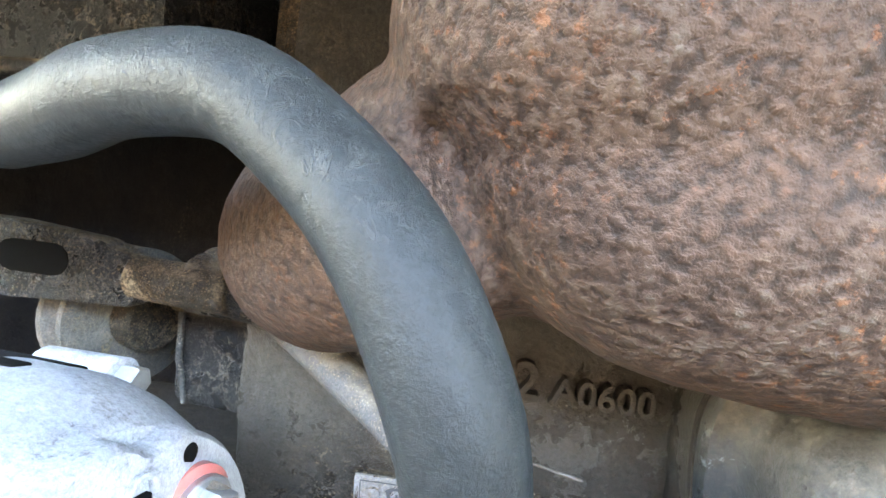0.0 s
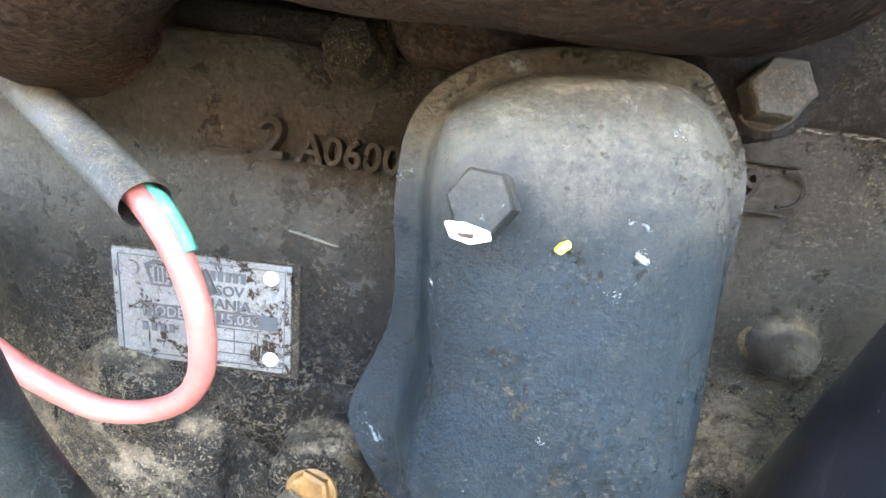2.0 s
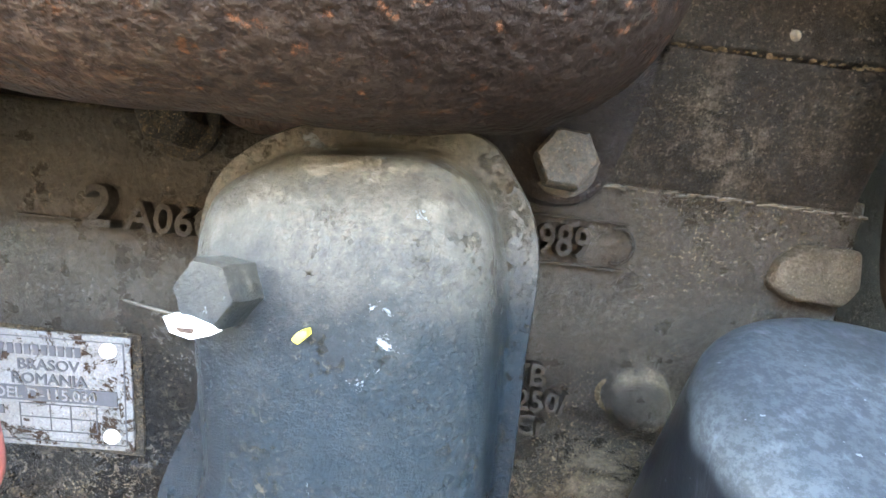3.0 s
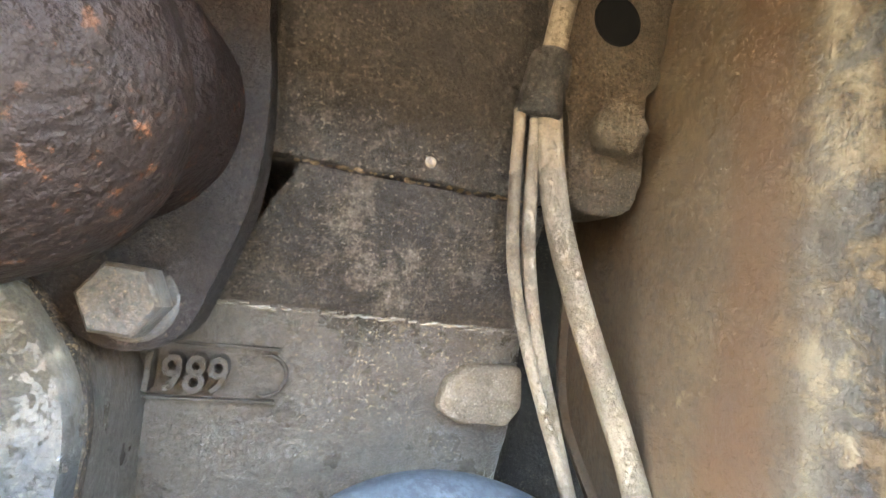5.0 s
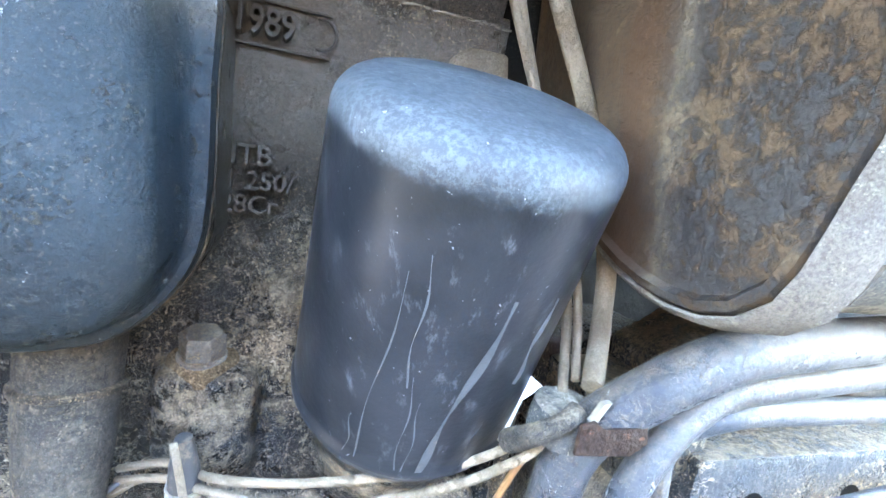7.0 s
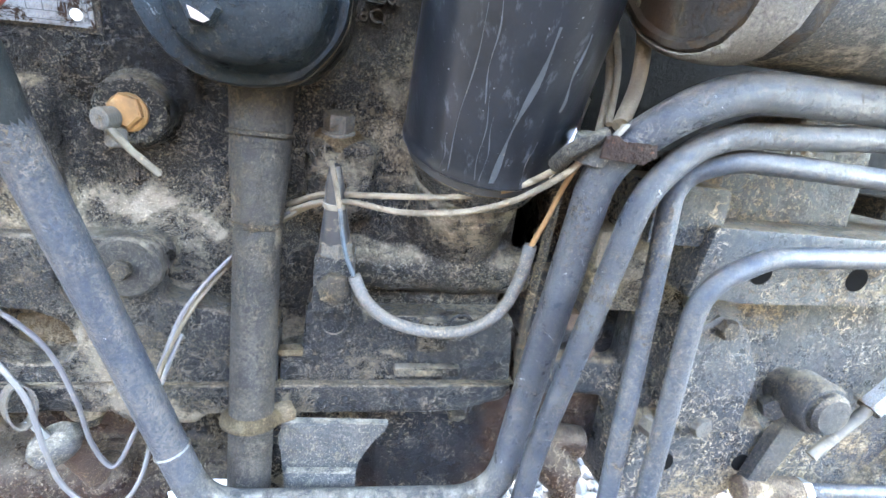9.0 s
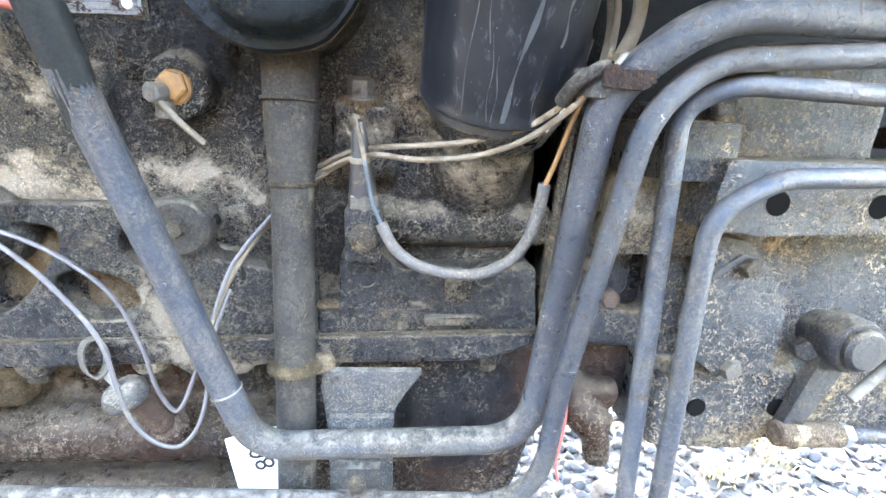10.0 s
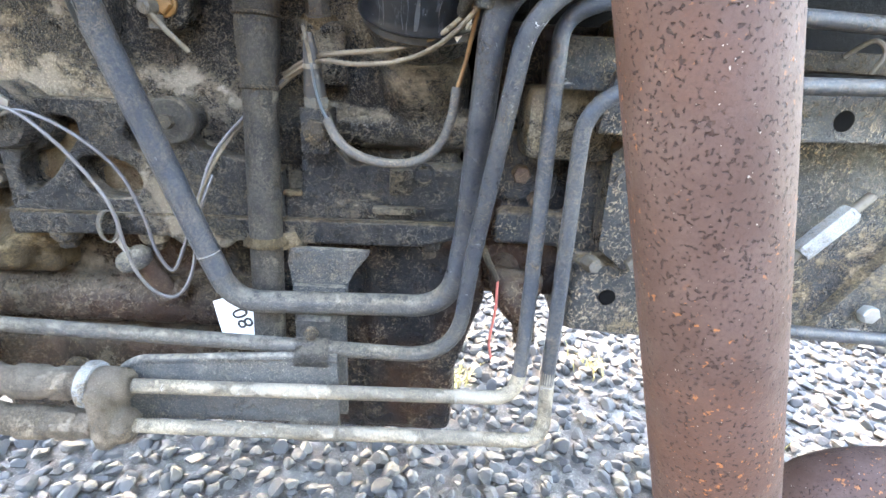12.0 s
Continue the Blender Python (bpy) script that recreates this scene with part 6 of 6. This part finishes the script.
rod(bm, (-0.24, 0.222, 0.624), (0.12, 0.222, 0.624), 0.025, 0.004)
part("pan", bm, sump_paint, sump, remesh=0.003, lumps=0.003)
part("drain_plug", lathe(bmesh.new(), (-0.080, 0.2005, 0.549), (0, -1, 0), [(0.0155, 0), (0.0150, 0.004), (0.0115, 0.006), (0.0090, 0.0055), (0.0085, 0.0005), (0.001, 0.0004)], 28), dark_bolt, sump)
part("dark_hole", rod(bmesh.new(), (-0.164, 0.2005, 0.566), (-0.164, 0.198, 0.566), 0.0065, 0.0005), hole_shade, sump)
lone("front_beam", box(bmesh.new(), (-0.50, 0.19, 0.50), (-0.178, 0.40, 0.645), 0.01), sump_paint, "dark brown cast front axle beam", "axle")
bm = bmesh.new()
rng = random.Random(5)
for k in range(46):
    x, z = rng.uniform(-0.20, -0.075), rng.uniform(0.672, 0.765)
    if z > 0.70 + (-x - 0.075) * 0.9:
        z -= 0.03
    bmesh.ops.create_icosphere(bm, subdivisions=1, radius=rng.uniform(0.008, 0.020), matrix=Matrix.Translation((x, 0.203 + rng.uniform(-0.008, 0.012), z)))
box(bm, (-0.21, 0.20, 0.655), (-0.078, 0.26, 0.725), 0.008)
lone("caked_dirt", bm, oily_dirt, "thick crust of oily yellow-brown dirt on the engine's front corner", "dirt", remesh=0.003, lumps=0.006)
for p in ((-0.128, 0.186, 0.682), (-0.094, 0.186, 0.752), (-0.132, 0.186, 0.757)):
    lone("corner_bolt", hexagon(bmesh.new(), p, (0.05, -1, 0.1), 0.017, 0.012), dark_bolt, "dirt-caked bolt head at the engine's front corner", "bolt", "corner bolts")
front = thing("injection_pump", (-0.13, 0.2, 0.82), "dirt-covered cast pump body with round bosses", "pump")
bm = bmesh.new()
box(bm, (-0.24, 0.225, 0.775), (-0.083, 0.32, 0.94), 0.012)
rod(bm, (-0.19, 0.205, 0.872), (-0.088, 0.200, 0.872), 0.0125, 0.003)
rod(bm, (-0.20, 0.200, 0.828), (-0.105, 0.205, 0.828), 0.0200, 0.004)
box(bm, (-0.115, 0.20, 0.820), (-0.083, 0.25, 0.842), 0.004)
part("casting", bm, head_paint, front, remesh=0.0028, lumps=0.004)
bm = bmesh.new()
tube(bm, spline([(-0.24, 0.19, 0.83), (-0.17, 0.180, 0.826), (-0.135, 0.182, 0.812), (-0.12, 0.19, 0.79)], 6), 0.014, 16, 0.05)
part("hose", bm, dark_bolt, front)
bolt(front, (-0.128, 0.19, 0.846), (-0.4, -1, 0.3), 0.013, 0.012, zinc)

housing = thing("clutch_housing", (0.6, 0.4, 0.6), "blue-black cast clutch housing with worn paint", "gearbox")
bm = bmesh.new()
box(bm, (0.400, 0.205, 0.618), (1.4, 0.90, 0.86), 0.010)
slab(bm, [(0.405, 0.626), (0.405, 0.700), (0.520, 0.700), (0.527, 0.690), (0.526, 0.668), (0.505, 0.632), (0.490, 0.622)], 0.190, 0.24, 0.005)
box(bm, (0.330, 0.222, 0.700), (0.42, 0.28, 0.735), 0.006)
box(bm, (0.318, 0.225, 0.742), (0.39, 0.28, 0.81), 0.012)
slab(bm, [(0.405, 0.860), (0.405, 0.900), (0.470, 0.935), (0.53, 0.935), (0.53, 0.860)], 0.186, 0.24, 0.005)
part("casting", bm, housing_paint, housing, remesh=0.0034, lumps=0.003)
part("bell", box(bmesh.new(), (0.322, 0.235, 0.640), (0.46, 0.60, 0.90), 0.008), sump_paint, housing, "dark oily front of the housing", remesh=0.0034, lumps=0.003)
part("cover_plate", slab(bmesh.new(), [(0.4200, 0.716), (0.4180, 0.800), (0.4270, 0.808), (0.4480, 0.806), (0.4720, 0.782), (0.4900, 0.748), (0.4880, 0.700), (0.4450, 0.696)], 0.181, 0.21, 0.0025), housing_paint, housing)
rail = part("rail", slab(bmesh.new(), [(0.392, 0.818), (0.400, 0.864), (0.75, 0.866), (0.75, 0.826), (0.52, 0.820), (0.43, 0.8165)], 0.150, 0.215, 0.003), housing_paint, housing)
for x in (0.437, 0.506, 0.575, 0.645):
    part("hole", rod(bmesh.new(), (x, 0.1497, 0.8375), (x, 0.16, 0.8375), 0.0082, 0.0006), hole_shade, rail)
part("pad", box(bmesh.new(), (0.362, 0.158, 0.848), (0.411, 0.25, 0.886), 0.004), housing_paint, housing)
part("pad_root", box(bmesh.new(), (0.345, 0.185, 0.79), (0.420, 0.26, 0.850), 0.010), block_paint, housing)
for x in (0.440, 0.508):
    part("hole", rod(bmesh.new(), (x, 0.1885, 0.6645), (x, 0.20, 0.6645), 0.0078, 0.0006), hole_shade, housing)
bolt(housing, (0.4490, 0.1800, 0.787), (0.1, -1, 0), 0.0135, 0.008, dark_bolt)
part("lock_strip", slab(bmesh.new(), [(0.4230, 0.776), (0.4250, 0.783), (0.4430, 0.796), (0.4560, 0.793), (0.4540, 0.788), (0.4420, 0.790)], 0.1780, 0.181, 0.0006), plate_dusty, housing)
bolt(housing, (0.4535, 0.1880, 0.7045), (0.1, -1, 0), 0.0150, 0.012, bolt_steel)
bolt(housing, (0.4150, 0.1900, 0.700), (0.3, -1, 0), 0.0130, 0.014, bolt_steel)
bolt(housing, (0.3500, 0.2220, 0.772), (0, -1, 0), 0.0150, 0.014, clip_rust)
bolt(housing, (0.3660, 0.2220, 0.748), (0, -1, 0), 0.0130, 0.014, clip_rust)
oil_elbow = thing("pipe_elbow", (0.36, 0.2, 0.63), "dirty brown cast elbow under the housing", "pipe fitting")
bm = bmesh.new()
tube(bm, spline([(0.345, 0.25, 0.676), (0.347, 0.222, 0.664), (0.354, 0.208, 0.648), (0.369, 0.204, 0.634)], 6), 0.0165, 18)
rod(bm, (0.364, 0.203, 0.645), (0.370, 0.203, 0.604), 0.0115, 0.002)
rod(bm, (0.332, 0.215, 0.668), (0.382, 0.215, 0.662), 0.013, 0.003)
part("casting", bm, sump_paint, oil_elbow, remesh=0.002, lumps=0.002)

SEAT[0] = Matrix.Translation((0.024, 0.030, 0))
lever = thing("clutch_lever", (0.5, 0.17, 0.73), "blue-black clutch lever on a shaft with a rusty rod end", "lever")
part("shaft", rod(bmesh.new(), (0.512, 0.215, 0.728), (0.515, 0.128, 0.730), 0.0165, 0.003), lever_paint, lever)
part("hub", lathe(bmesh.new(), (0.5145, 0.150, 0.7295), (0.03, -1, 0), [(0.0205, -0.012), (0.0215, -0.010), (0.0215, 0.012), (0.0195, 0.015)], 28), lever_paint, lever)
part("arm", slab(bmesh.new(), [(0.4990, 0.718), (0.5230, 0.712), (0.4940, 0.646), (0.4780, 0.650)], 0.146, 0.156, 0.002), lever_paint, lever)
part("pinch_bolt", hexagon(bmesh.new(), (0.497, 0.165, 0.716), (-0.5, -1, 0.2), 0.015, 0.014), lever_paint, lever)
part("rod_end", rod(bmesh.new(), (0.476, 0.148, 0.649), (0.535, 0.150, 0.6455), 0.0105, 0.002), clip_rust, lever, "rusty brown clevis")
part("lock_nut", hexagon(bmesh.new(), (0.535, 0.150, 0.6455), (1, 0.03, -0.05), 0.017, 0.008), zinc, lever)
part("rod", tube(bmesh.new(), [(0.542, 0.150, 0.645), (0.95, 0.165, 0.620)], 0.0065, 14), pipe_clean, lever)

SEAT[0] = LEVEL
side_rods = thing("pull_rod", (0.6, 0.19, 0.72), "short steel tie rod with worn white paint", "rod")
part("rod", rod(bmesh.new(), (0.565, 0.185, 0.675), (0.655, 0.190, 0.775), 0.0045, 0.0006), gasket_white, side_rods)
part("turnbuckle", hexagon(bmesh.new(), (0.605, 0.187, 0.719), Vector((0.09, 0.005, 0.10)), 0.017, 0.055, 0.05), worn_white, side_rods, "white worn turnbuckle")
side_plate = thing("gearbox_plate", (0.68, 0.2, 0.65), "blue-black gearbox cover plate with two bolts", "gearbox plate")
part("plate", slab(bmesh.new(), [(0.640, 0.630), (0.705, 0.735), (0.90, 0.745), (0.90, 0.62)], 0.192, 0.21, 0.003), housing_paint, side_plate)
bolt(side_plate, (0.690, 0.190, 0.662), (0, -1, 0), 0.015, 0.009, zinc)
part("worn_cap", lathe(bmesh.new(), (0.688, 0.192, 0.632), (0, -1, 0), [(0.0115, 0), (0.0110, 0.003), (0.008, 0.004)]), worn_white, side_plate, "white worn cap")
top_bits = thing("spring_clip", (0.6, 0.19, 0.89), "bent pale wire clip on the housing top", "clip")
part("wire", tube(bmesh.new(), spline([(0.590, 0.190, 0.884), (0.602, 0.180, 0.896), (0.612, 0.178, 0.888), (0.606, 0.178, 0.872)], 6), 0.0019, 8), gasket_white, top_bits)
part("tongue", box(bmesh.new(), (0.556, 0.19, 0.872), (0.640, 0.22, 0.888), 0.003), dark_bolt, top_bits)

# ---- rusty post beside the machine ----
post = thing("rusty_post", (0.61, -0.01, 0.0), "rusty brown steel tube post with pitted skin", "post")
a, b = Vector((0.3663, -0.0297, 0.872)), Vector((0.4144, -0.0261, 0.703))
way = (b - a).normalized()
part("tube", tube(bmesh.new(), [a - way * 0.45, a - way * 0.1, a, b, b + way * 0.35, b + way * (0.703 / -way.z)], 0.0297, 40), post_rust, post)
step = thing("step_frame", (0.6, 0.05, 0.0), "rusty brown bent steel tube of a step frame", "step")
path = bent([(0.545, 0.03, 0.0), (0.530, 0.03, 0.605), (0.640, 0.03, 0.612), (1.1, 0.03, 0.62)], [0.05, 0.3])
part("upright", tube(bmesh.new(), path[:2], 0.0253, 28), post_rust, step)
part("elbow", tube(bmesh.new(), path[1:13], 0.0255, 28), post_rust, step)
part("rail", tube(bmesh.new(), path[12:], 0.0253, 28), post_rust, step)
part("weld", lathe(bmesh.new(), path[12], path[13] - path[12], [(0.0250, -0.003), (0.0264, -0.001), (0.0264, 0.002), (0.0250, 0.004)], 28), post_rust, step)
